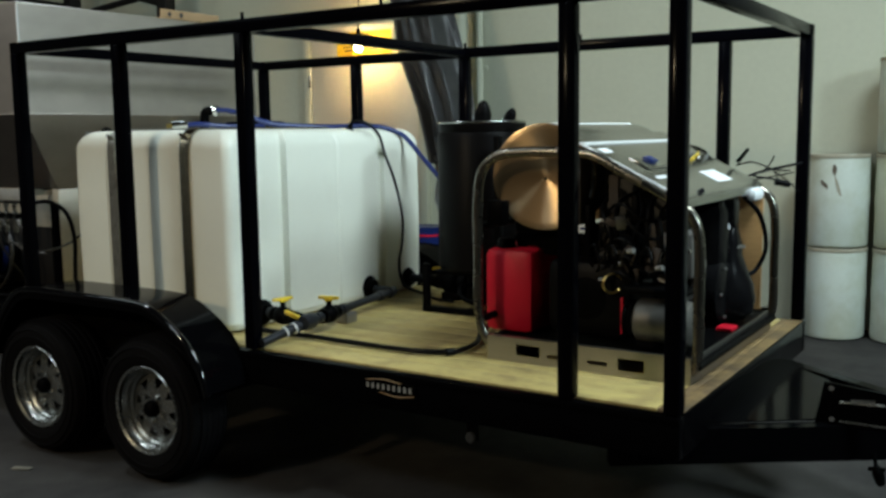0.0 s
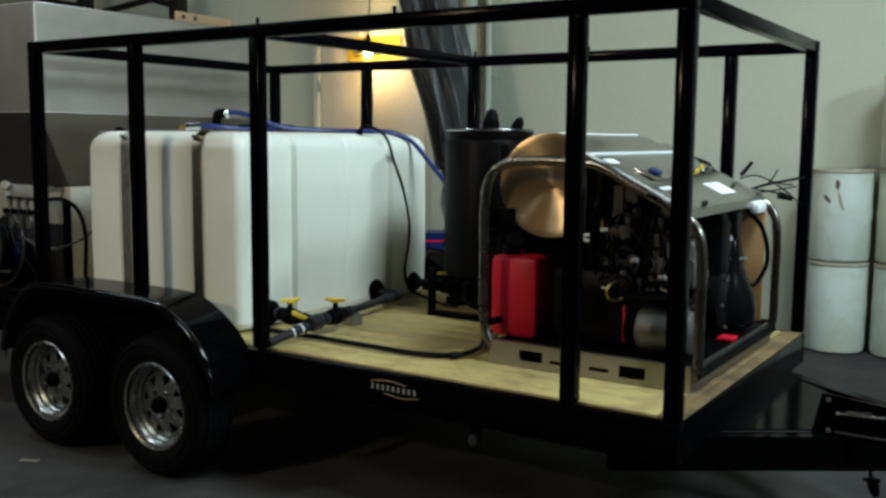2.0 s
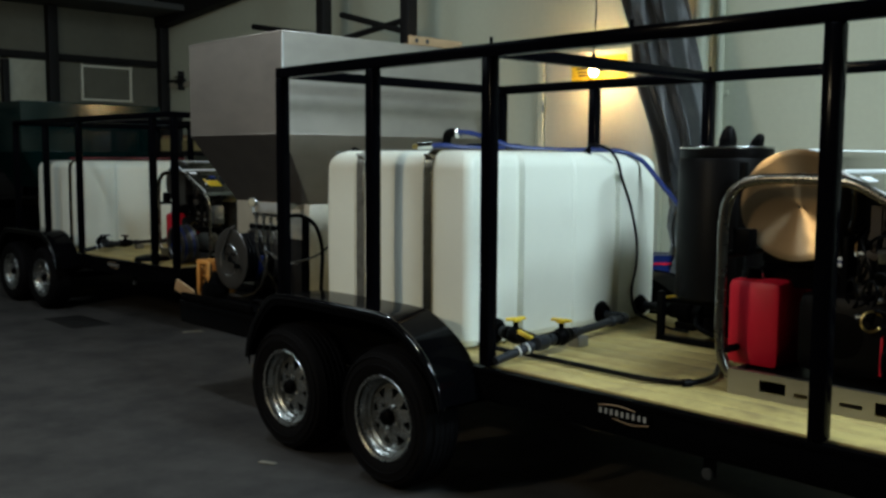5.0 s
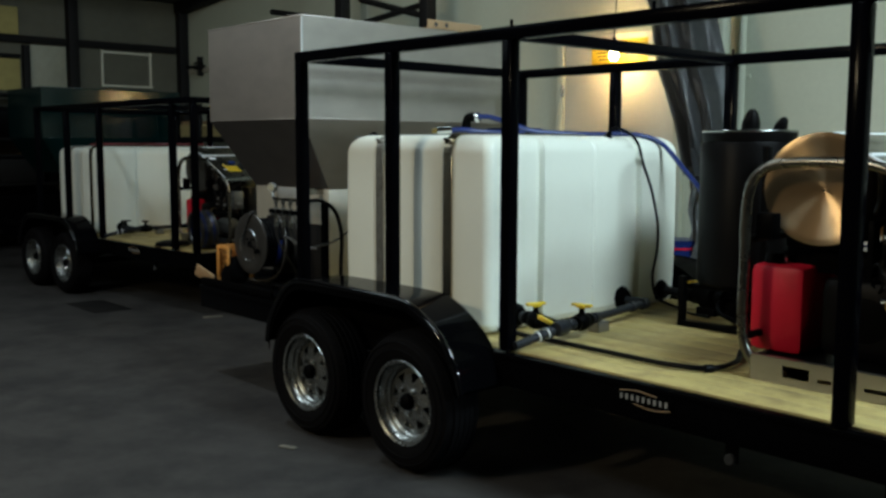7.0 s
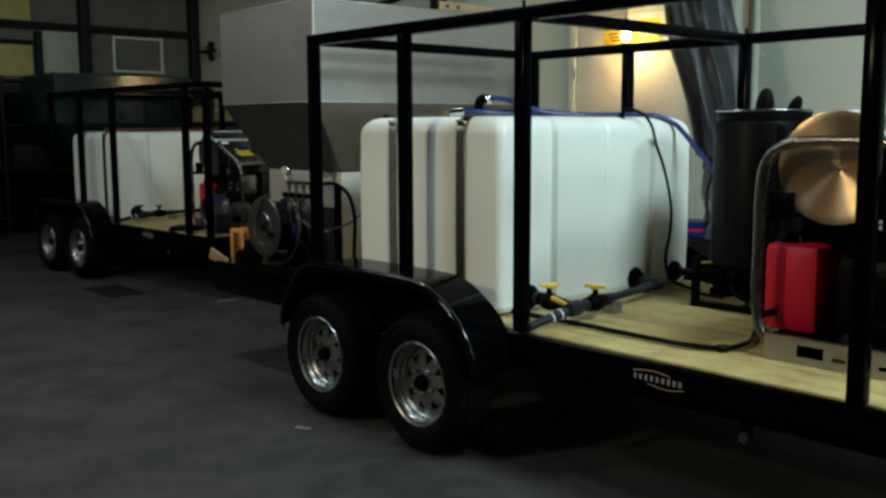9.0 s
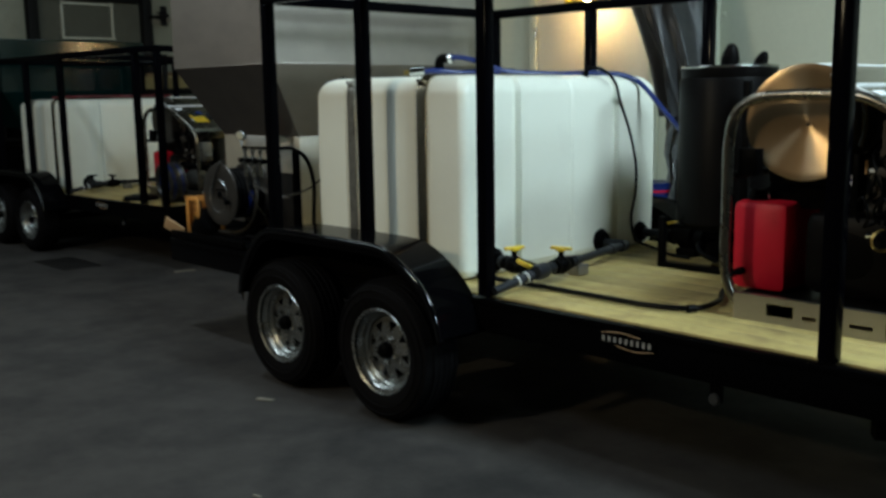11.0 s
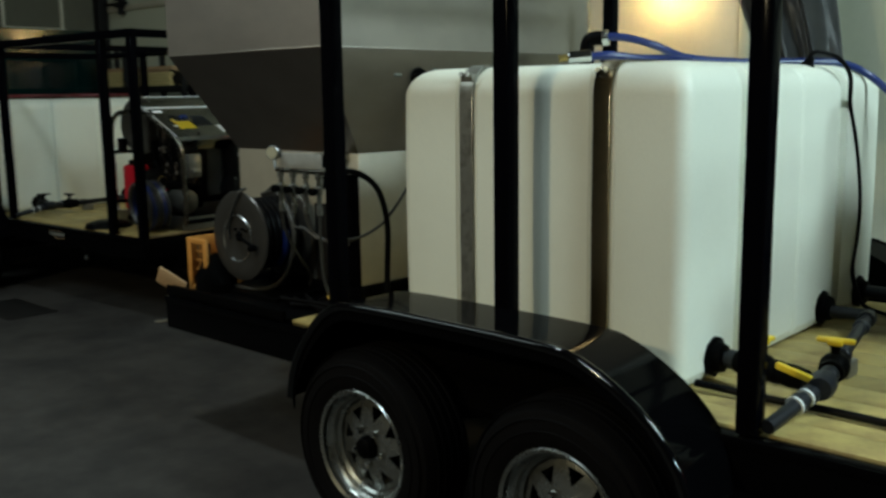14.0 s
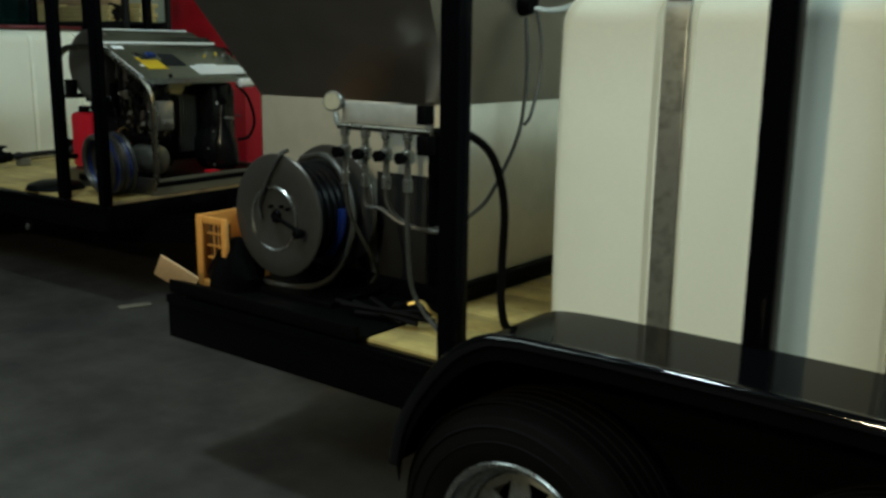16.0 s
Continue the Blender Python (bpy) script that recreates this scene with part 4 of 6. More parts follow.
def build_heater():
    c = Vector((0.86, 1.62, 0))
    t = thing("water_heater", (c.x, c.y, DECK), "upright black cylindrical water heater on a steel stand", "heater")
    part("shell", lathe(B(), [(0, 0.86), (0.225, 0.86), (0.243, 0.875), (0.243, 1.585), (0.236, 1.60), (0.0, 1.615)], c, (0, 0, 1), 48), HEATER, t)
    part("top_ring", lathe(B(), [(0.21, 1.597), (0.232, 1.599), (0.236, 1.612), (0.236, 1.645), (0.231, 1.648), (0.21, 1.648)], c, (0, 0, 1), 48), HEATER, t)
    part("top_lip", lathe(B(), [(0.222, 1.648), (0.237, 1.648), (0.239, 1.654), (0.235, 1.660), (0.222, 1.658)], c, (0, 0, 1), 48), SHEET, t, "thin bright steel lip")
    part("top_plate", lathe(B(), [(0, 1.64), (0.05, 1.642), (0.21, 1.635), (0.21, 1.597)], c, (0, 0, 1), 48), HEATER, t)
    for x, y, s, lean in ((-0.03, 0.05, 1.0, 0.15), (0.15, 0.0, 0.72, 0.5)):
        p = c + Vector((x, y, 1.632))
        part("flue_cowl", lathe(B(), [(0, 0), (0.052 * s, 0), (0.055 * s, 0.02 * s), (0.046 * s, 0.035 * s), (0.047 * s, 0.065 * s), (0.036 * s, 0.105 * s), (0.026 * s, 0.128 * s), (0.012 * s, 0.14 * s), (0, 0.142 * s)], p, (lean, -0.1, 1), 18), HEATER, t, "black flue cowl")
    for sx in (-1, 1):
        for sy in (-1, 1):
            x, y = c.x + sx * 0.225, c.y + sy * 0.225
            part("stand_leg", box(B(), x - 0.018, x + 0.018, y - 0.018, y + 0.018, DECK + 0.03, 0.90 if sx * sy > 0 else 1.58, 0.004), SATIN, t)
    for sy in (-1, 1):
        part("stand_foot", box(B(), c.x - 0.25, c.x + 0.25, c.y + sy * 0.205 - 0.03, c.y + sy * 0.205 + 0.03, DECK, DECK + 0.03, 0.004), SATIN, t)
    for z in (0.86,):
        part("stand_shelf", box(B(), c.x - 0.205, c.x + 0.205, c.y - 0.19, c.y + 0.19, z - 0.02, z, 0.004), SATIN, t)
    part("stand_back", box(B(), c.x - 0.205, c.x + 0.205, c.y + 0.215, c.y + 0.222, DECK + 0.03, 0.86, 0.002), SATIN, t)
    part("stand_side", box(B(), c.x + 0.215, c.x + 0.222, c.y - 0.2, c.y + 0.2, DECK + 0.03, 0.86, 0.002), SATIN, t)
    part("burner", lathe(B(), [(0, 0), (0.08, 0), (0.09, 0.02), (0.09, 0.16), (0.06, 0.18), (0, 0.18)], (c.x, c.y, 0.665), (0, 0, 1), 24), SATIN, t)
    part("gas_pipe", tube(B(), [(c.x + 0.1, c.y - 0.24, 0.70), (c.x + 0.02, c.y - 0.26, 0.74), (c.x - 0.02, c.y - 0.2, 0.78), (c.x, c.y - 0.05, 0.78)], 0.012, 10), SATIN, t)
    return t


heater = build_heater()


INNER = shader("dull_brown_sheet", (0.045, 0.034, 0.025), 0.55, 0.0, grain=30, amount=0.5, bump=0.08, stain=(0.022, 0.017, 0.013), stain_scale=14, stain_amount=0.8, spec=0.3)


# pressure washer skid
def build_skid():
    t = thing("pressure_washer", (1.9, 1.22, DECK), "stainless framed pressure washer skid with red fuel tank and black engine", "pressure washer", "pressure washers")
    r, YA, YB = 0.021, 0.66, 1.80
    for y in (YA, YB):
        part("tube_frame", tube(B(), [(1.60, y, 0.672), (1.50, y, 0.678), (1.425, y, 0.74), (1.40, y, 0.86), (1.40, y, 1.1), (1.40, y, 1.32), (1.425, y, 1.44), (1.50, y, 1.502), (1.62, y, 1.518), (1.80, y, 1.518), (1.93, y, 1.505), (2.06, y, 1.44), (2.27, y, 1.33), (2.345, y, 1.26), (2.365, y, 1.14), (2.365, y, 0.95), (2.365, y, 0.76), (2.34, y, 0.68), (2.28, y, 0.668)], r, 16, 5), TUBE, t, "bent satin steel tube")
    for x, z in ((1.40, 1.2), (2.365, 0.70), (1.415, 0.80)):
        part("cross_tube", cyl(B(), (x, YA, z), (x, YB, z), 0.016, 14), SATIN, t)
    # base tray with fork slots in the near side
    def tray_side(y):
        bm = B()
        x0, x1, z0, z1 = 1.46, 2.35, DECK, 0.735
        slots = [(1.60, 1.71, 0.665, 0.712), (1.745, 1.80, 0.668, 0.684), (1.925, 2.01, 0.668, 0.684), (2.055, 2.165, 0.658, 0.708)]
        xs = sorted({x0, x1} | {s[0] for s in slots} | {s[1] for s in slots})
        for a, b in zip(xs, xs[1:]):
            s = [q for q in slots if q[0] <= a + 1e-6 and q[1] >= b - 1e-6]
            if s:
                box(bm, a, b, y, y + 0.004, z0, s[0][2])
                box(bm, a, b, y, y + 0.004, s[0][3], z1)
            else:
                box(bm, a, b, y, y + 0.004, z0, z1)
        box(bm, x0, x1, y - 0.001, y + 0.03, z1, z1 + 0.004)
        return bm
    part("base_side", tray_side(YA - 0.03), STEEL, t, "stainless base rail with fork slots")
    part("base_side", tray_side(YB + 0.03), STEEL, t)
    part("base_end", box(B(), 2.346, 2.35, YA - 0.024, YB + 0.028, DECK, 0.735), STEEL, t)
    part("base_end", box(B(), 1.46, 1.464, YA - 0.024, YB + 0.028, DECK, 0.735), STEEL, t)
    part("base_tray", box(B(), 1.466, 2.344, YA - 0.02, YB + 0.026, 0.712, 0.722), SATIN, t)
    # horizontal coil drum and its end plate
    cx, cz, R = 1.647, 1.41, 0.222
    part("coil_drum", lathe(B(), [(R - 0.006, 0.0), (R, 0.004), (R, 0.93), (R - 0.006, 0.934), (0, 0.934)], (cx, 0.81, cz), (0, 1, 0), 64), SHEET, t, "rolled stainless heating coil drum")
    end = lathe(B(), [(0, 0.022), (0.012, 0.021), (0.195, -0.008), (R - 0.002, -0.012), (R + 0.004, -0.010), (R + 0.005, 0.003), (R - 0.01, 0.010), (0.03, 0.032), (0, 0.032)], (cx, 0.80, cz), (-0.18, 1, 0), 72)
    part("drum_end", end, DISC, t, "brushed round stainless end plate")
    part("frame_bracket", box(B(), 1.42, 1.50, 0.70, 0.76, 1.20, 1.31, 0.008), SATIN, t)
    part("end_stud", cyl(B(), (cx + 0.012, 0.83, cz - 0.006), (cx + 0.012, 0.788, cz - 0.006), 0.006, 10), CHROME, t)
    part("drum_cradle", box(B(), cx - 0.16, cx + 0.18, 0.83, 0.87, 1.165, 1.225, 0.01), SATIN, t)
    part("drum_cradle", box(B(), cx - 0.16, cx + 0.18, 1.62, 1.66, 1.165, 1.225, 0.01), SATIN, t)
    part("drum_support", box(B(), 1.46, 1.80, 0.90, 0.92, 1.06, 1.24, 0.004), SATIN, t)
    # sloping control panel
    bm = B()
    prism(bm, [(1.80, 1.592), (1.885, 1.548), (2.285, 1.352), (2.30, 1.335), (2.297, 1.305), (2.290, 1.305), (2.290, 1.333), (2.281, 1.345), (1.883, 1.540), (1.80, 1.584)], 1, YA + 0.0, YB + 0.0)
    part("control_panel", bm, SHEET, t, "sloping stainless control panel")
    slope = math.atan2(-(1.548 - 1.352), 2.285 - 1.885)
    def on_panel(s, y):
        p = Vector((1.885, 0, 1.548)).lerp(Vector((2.285, 0, 1.352)), s)
        return Matrix.Translation((p.x, y, p.z)) @ Matrix.Rotation(-slope, 4, "Y")
    # Thin pale strips stand in for highlights on drum, seam and panel edge.
    part("drum_lip", cyl(B(), (cx + 0.012, 0.83, cz + R - 0.001), (cx + 0.012, 1.73, cz + R - 0.001), 0.007, 14), EDGE_GLINT, t, "pale strip painted as a highlight along the drum top")
    part("seam_lip", cyl(B(), (1.885, 0.665, 1.5485), (1.885, 1.795, 1.5485), 0.009, 14), EDGE_GLINT, t)
    part("panel_edge", tube(B(), [(1.80, YA - 0.002, 1.590), (1.885, YA - 0.002, 1.546), (2.285, YA - 0.002, 1.350), (2.298, YA - 0.002, 1.325)], 0.0065, 8, 1, False), EDGE_GLINT, t, "panel edge with its highlight painted pale")
    bm = box(B(), -0.05, 0.05, -0.10, 0.10, 0.0, 0.008, 0.003, on_panel(0.42, 0.93))
    sw = part("switch_plate", bm, SHEET, t)
    part("switch", box(B(), -0.022, 0.022, -0.04, 0.04, 0.008, 0.024, 0.005, on_panel(0.42, 0.95)), CYAN, sw, "blue rocker switch")
    part("sticker", box(B(), -0.05, 0.05, -0.11, 0.11, 0.0008, 0.002, 0, on_panel(0.78, 1.40)), WHITE, t, "white sticker")
    part("sticker", box(B(), -0.012, 0.012, -0.06, 0.06, 0.0008, 0.002, 0, on_panel(0.68, 0.82)), WHITE, t, "white sticker")
    part("sticker", box(B(), -0.02, 0.02, -0.05, 0.05, 0.0008, 0.002, 0, on_panel(0.14, 0.76)), WHITE, t, "white sticker")
    for k in range(6):
        part("panel_fitting", lathe(B(), [(0, 0.014 + 0.008 * (k % 3)), (0.007, 0.014), (0.010, 0.0), (0, 0)], on_panel(0.36 + 0.07 * (k % 2), 1.45 + 0.05 * k).translation, (0.4, 0, 1), 10), (CHROME, YELLOW, GALV)[k % 3], t)
    part("handwheel", lathe(B(), [(0.085, -0.011), (0.096, 0.0), (0.085, 0.011), (0.074, 0.0), (0.085, -0.011)], on_panel(0.16, 1.80).translation + Vector((0, 0, -0.03)), (0.35, -0.25, 1), 32), SATIN, t, "black ring handle")
    # fuel tank
    fuel = part("fuel_tank", box(box(B(), 1.36, 1.60, 0.775, 1.08, 0.7225, 1.092, 0.034), 1.47, 1.70, 1.0, 1.14, 0.98, 1.08, 0.02), RED, t, "red plastic fuel tank")
    part("cap", lathe(B(), [(0, 0.04), (0.034, 0.04), (0.04, 0.03), (0.042, 0.0), (0, 0)], (1.43, 0.86, 1.092), (0, 0, 1), 20, lambda a, h: 0.03 * math.cos(12 * a)), SATIN, fuel, "black ribbed cap")
    part("tank_hose", tube(B(), [(1.43, 0.90, 1.112), (1.455, 0.96, 1.138), (1.52, 1.04, 1.146), (1.62, 1.08, 1.138), (1.72, 1.10, 1.10)], 0.011, 10), HOSE, t, "black breather hose over the fuel tank")
    part("filler_boss", lathe(B(), [(0.0, 0.012), (0.046, 0.012), (0.055, 0.004), (0.06, 0.0), (0, 0)], (1.43, 0.86, 1.0835), (0, 0, 1), 24), SATIN, fuel, "black filler collar")
    # engine
    eng = part("engine", box(box(B(), 1.67, 2.06, 0.76, 1.16, 0.745, 1.07, 0.05), 1.84, 2.12, 1.0, 1.5, 0.80, 1.12, 0.04), HEATER, t, "black engine block")
    part("recoil_cover", lathe(B(), [(0, -0.03), (0.09, -0.03), (0.13, -0.012), (0.14, 0.02), (0.14, 0.05), (0, 0.05)], (1.86, 0.79, 0.91), (0, 1, 0), 32), ENGINEBLACK, eng)
    for k in range(7):
        part("cooling_fin", box(B(), 1.90, 2.16, 1.12 + k * 0.03, 1.128 + k * 0.03, 0.86, 1.22, 0.003), CAST, eng)
    part("air_cleaner", box(B(), 2.02, 2.26, 1.30, 1.62, 0.88, 1.30, 0.06), ENGINEBLACK, eng)
    part("air_duct", lathe(B(), [(0.0, 0.0), (0.055, 0.0), (0.072, 0.012), (0.076, 0.05), (0.070, 0.10), (0.076, 0.16), (0.088, 0.22), (0.084, 0.27), (0.100, 0.33), (0.122, 0.40), (0.132, 0.47), (0.125, 0.53), (0.09, 0.565), (0.0, 0.57)], (2.205, 1.51, 1.30), (0.03, -0.10, -1), 32, lambda a, h: 0.10 * math.cos(2 * a + 7 * h) + 0.05 * math.cos(5 * a - 11 * h)), ENGINEBLACK, eng, "glossy black air duct")
    part("duct_box", box(B(), 2.12, 2.285, 1.40, 1.50, 1.16, 1.29, 0.02), ENGINEBLACK, eng)
    part("duct_band", lathe(B(), [(0.086, -0.007), (0.096, -0.007), (0.096, 0.007), (0.086, 0.007), (0.086, -0.007)], (2.213, 1.487, 1.07), (0.03, -0.10, -1), 28), CAST, eng)
    part("blower", lathe(B(), [(0, -0.07), (0.11, -0.07), (0.15, -0.05), (0.16, 0.0), (0.15, 0.05), (0.11, 0.07), (0, 0.07)], (2.20, 1.40, 0.88), (1, 0, 0), 32), ENGINEBLACK, eng)
    for y, z in ((1.39, 1.16), (1.50, 1.10)):
        part("tag", box(B(), 2.259, 2.263, y, y + 0.03, z, z + 0.022), WHITE, eng, "small white tag")
    part("red_strip", box(B(), 2.02, 2.03, 0.74, 0.77, 0.78, 0.93, 0.002), RED, eng, "red guard strip")
    part("red_strip", box(B(), 2.26, 2.33, 1.24, 1.33, 0.726, 0.742, 0.002), RED, eng, "red base pad")
    # pump motor
    mot = part("motor", lathe(B(), [(0, 0), (0.075, 0.0), (0.088, 0.012), (0.09, 0.03), (0.09, 0.20), (0.086, 0.22), (0.06, 0.235), (0, 0.235)], (2.09, 0.76, 0.845), (1, 0, 0.0), 32), MOTOR, t, "grey cylindrical motor")
    part("motor_foot", box(B(), 2.10, 2.30, 0.70, 0.82, 0.735, 0.765, 0.005), SATIN, mot)
    part("pulley", lathe(B(), [(0, 0), (0.075, 0), (0.08, 0.008), (0.07, 0.02), (0.08, 0.032), (0.075, 0.04), (0, 0.04)], (2.045, 0.76, 0.845), (1, 0, 0), 28), SATIN, mot)
    part("belt_guard", box(B(), 2.03, 2.30, 0.70, 0.86, 0.955, 0.985, 0.01), SATIN, t)
    pump = part("pump_head", box(box(B(), 2.18, 2.30, 0.78, 0.92, 1.02, 1.2, 0.012), 2.16, 2.32, 0.80, 0.90, 1.05, 1.09, 0.01), CAST, t, "cast metal pump head")
    for k in range(4):
        part("pump_bolt", cyl(B(), (2.2 + 0.03 * k, 0.78, 1.13), (2.2 + 0.03 * k, 0.765, 1.13), 0.009, 6), CHROME, pump)
    part("flywheel", lathe(B(), [(0.034, -0.006), (0.040, -0.008), (0.044, 0.0), (0.040, 0.006), (0.034, -0.006)], (1.985, 0.74, 0.985), (1, -1, 0), 28), BRASS, t)
    # brackets, wires and hoses in the middle
    random.seed(5)
    # Added dark sheets close see-through gaps and stand in for the inner shade.
    part("inner_screen", prism(B(), [(1.84, 0.96), (2.24, 0.96), (2.24, 1.335), (1.885, 1.51), (1.84, 1.52)], 1, 0.93, 0.936), CLEAR, t, "dark sheet added behind the wiring to stand in for shade")
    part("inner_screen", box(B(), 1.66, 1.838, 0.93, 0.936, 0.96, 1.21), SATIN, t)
    random.seed(23)
    for k in range(22):
        x, y, z = random.uniform(1.86, 2.28), random.uniform(0.75, 0.90), random.uniform(0.99, 1.30)
        if z > 1.545 - 0.49 * (x - 1.885) - 0.06:
            continue
        sx, sy, sz = random.uniform(0.008, 0.028), random.uniform(0.006, 0.02), random.uniform(0.008, 0.035)
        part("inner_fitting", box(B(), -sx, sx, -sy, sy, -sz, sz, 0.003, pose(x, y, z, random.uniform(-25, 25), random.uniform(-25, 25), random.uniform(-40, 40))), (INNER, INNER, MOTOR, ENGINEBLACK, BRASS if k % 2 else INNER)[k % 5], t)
    for k in range(5):
        x = 1.90 + 0.075 * k
        part("wire_loop", tube(B(), [(x, 0.77, 1.02 + 0.02 * k), (x + 0.03, 0.735, 1.07 + 0.02 * (k % 3)), (x + 0.005, 0.74, 1.14), (x - 0.035, 0.76, 1.09), (x - 0.01, 0.775, 1.03)], 0.0055, 8), (HOSE, HOSE, INNER)[k % 3], t)
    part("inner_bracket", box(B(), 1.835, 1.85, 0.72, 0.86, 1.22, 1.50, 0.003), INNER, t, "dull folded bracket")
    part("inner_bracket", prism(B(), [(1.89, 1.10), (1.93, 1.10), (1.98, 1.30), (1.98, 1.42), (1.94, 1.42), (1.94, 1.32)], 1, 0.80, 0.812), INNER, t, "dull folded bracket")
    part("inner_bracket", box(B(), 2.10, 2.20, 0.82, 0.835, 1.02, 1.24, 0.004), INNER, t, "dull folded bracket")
    part("inner_bracket", box(B(), 1.86, 1.885, 0.74, 0.80, 1.08, 1.30, 0.004), SATIN, t)
    part("inner_bracket", box(B(), 2.02, 2.05, 0.84, 0.9, 1.0, 1.34, 0.004), SATIN, t)
    part("tag", box(B(), 1.818, 1.862, 0.776, 0.780, 1.180, 1.218, 0.001), WHITE, t, "white printed tag")
    part("tag_mark", box(B(), 1.826, 1.850, 0.7745, 0.776, 1.194, 1.204), CYAN, t)
    part("tag", box(B(), 1.908, 1.936, 0.776, 0.780, 1.232, 1.243, 0.001), WHITE, t, "white printed tag")
    for k in range(9):
        x, y = 1.86 + 0.045 * k, 0.78 + 0.05 * random.random()
        part("wire", tube(B(), [(x, y, 1.08 + 0.05 * random.random()), (x + 0.03 * random.uniform(-1, 1), y - 0.04, 1.18), (x + 0.05 * random.uniform(-1, 1), y, 1.27 + 0.05 * random.random()), (x + 0.08 * random.uniform(-0.6, 1), y + 0.1, 1.36)], 0.006 + 0.005 * random.random(), 8), HOSE, t)
    for k in range(6):
        p = Vector((1.93 + 0.06 * k, 0.74 + 0.03 * (k % 2), 1.0 + 0.06 * (k % 3)))
        part("fitting", cyl(B(), p, p + Vector((0.03, -0.012, 0.006)), 0.011, 8), (CHROME, CAST, CAST)[k % 3], t)
    for k in range(14):
        p = Vector((1.90 + 0.40 * random.random(), 0.76 + 0.12 * random.random(), 0.98 + 0.32 * random.random()))
        q = Vector((random.uniform(-1, 1), random.uniform(-1, 1), random.uniform(-1, 1))).normalized() * 0.018
        part("fitting", cyl(B(), p - q, p + q, 0.006 + 0.005 * random.random(), 8, bevel=0.001), (CAST, CHROME, BRASS, GALV, CAST)[k % 5], t)
    for k in range(5):
        z = 0.98 + 0.07 * k
        part("wire", tube(B(), [(1.92, 0.80, z), (2.02, 0.74 + 0.02 * (k % 2), z + 0.05), (2.14, 0.77, z - 0.02), (2.27, 0.80 + 0.04 * k, z + 0.06)], 0.007, 8), HOSE, t)
    for k in range(6):
        a = 2 * math.pi * k / 6
        part("cover_bolt", cyl(B(), (2.265, 1.40 + 0.125 * math.cos(a), 0.88 + 0.125 * math.sin(a)), (2.274, 1.40 + 0.125 * math.cos(a), 0.88 + 0.125 * math.sin(a)), 0.007, 6), CAST, eng)
    part("loop_hose", tube(B(), [(2.27, 1.60, 1.29), (2.33, 1.66, 1.20), (2.35, 1.70, 1.05), (2.31, 1.68, 0.94), (2.27, 1.6, 0.92)], 0.011, 10), HOSE, t)
    part("bin_wrap", box(B(), 2.255, 2.325, 1.60, 1.755, 1.268, 1.328, 0.02), WHITE, t, "white plastic end cap")
    part("back_board", box(B(), 1.5, 2.32, 1.745, 1.757, 0.74, 1.30, 0.002), PLY, t, "tan plywood board")
    return t


skid = build_skid()

# spray guns and leads on the far side of the skid
def drawn_in(p):
    c = Vector((2.20, 1.85, 1.38))
    return c + (Vector(p) - c) * 0.74


leads = thing("lead_bundle", (2.3, 1.86, 1.32), "tangle of thin black spray leads hooked over the skid frame", "leads")
for pts, rr in (([(2.2, 1.82, 1.36), (2.30, 1.92, 1.40), (2.42, 2.02, 1.43), (2.5, 2.12, 1.45)], 0.007), ([(2.15, 1.83, 1.44), (2.24, 1.90, 1.46), (2.36, 1.98, 1.41), (2.44, 2.06, 1.40)], 0.004),
                ([(2.26, 1.84, 1.37), (2.36, 1.92, 1.35), (2.44, 1.98, 1.30)], 0.005), ([(2.3, 1.9, 1.39), (2.34, 1.95, 1.45), (2.36, 1.97, 1.50)], 0.004), ([(2.36, 1.95, 1.40), (2.41, 2.0, 1.36), (2.46, 2.04, 1.31), (2.5, 2.1, 1.26)], 0.004), ([(2.28, 1.84, 1.35), (2.38, 1.96, 1.37), (2.47, 2.04, 1.39)], 0.0035)):
    part("lead", tube(B(), [drawn_in(p) for p in pts], rr, 8), HOSE, leads)
part("gun_grip", cyl(B(), (2.17, 1.83, 1.44), (2.215, 1.855, 1.505), 0.011, 10, 0.008), HOSE, leads)
part("gun_grip", cyl(B(), drawn_in((2.38, 1.94, 1.335)), drawn_in((2.46, 1.985, 1.31)), 0.020, 12, 0.012), HOSE, leads)


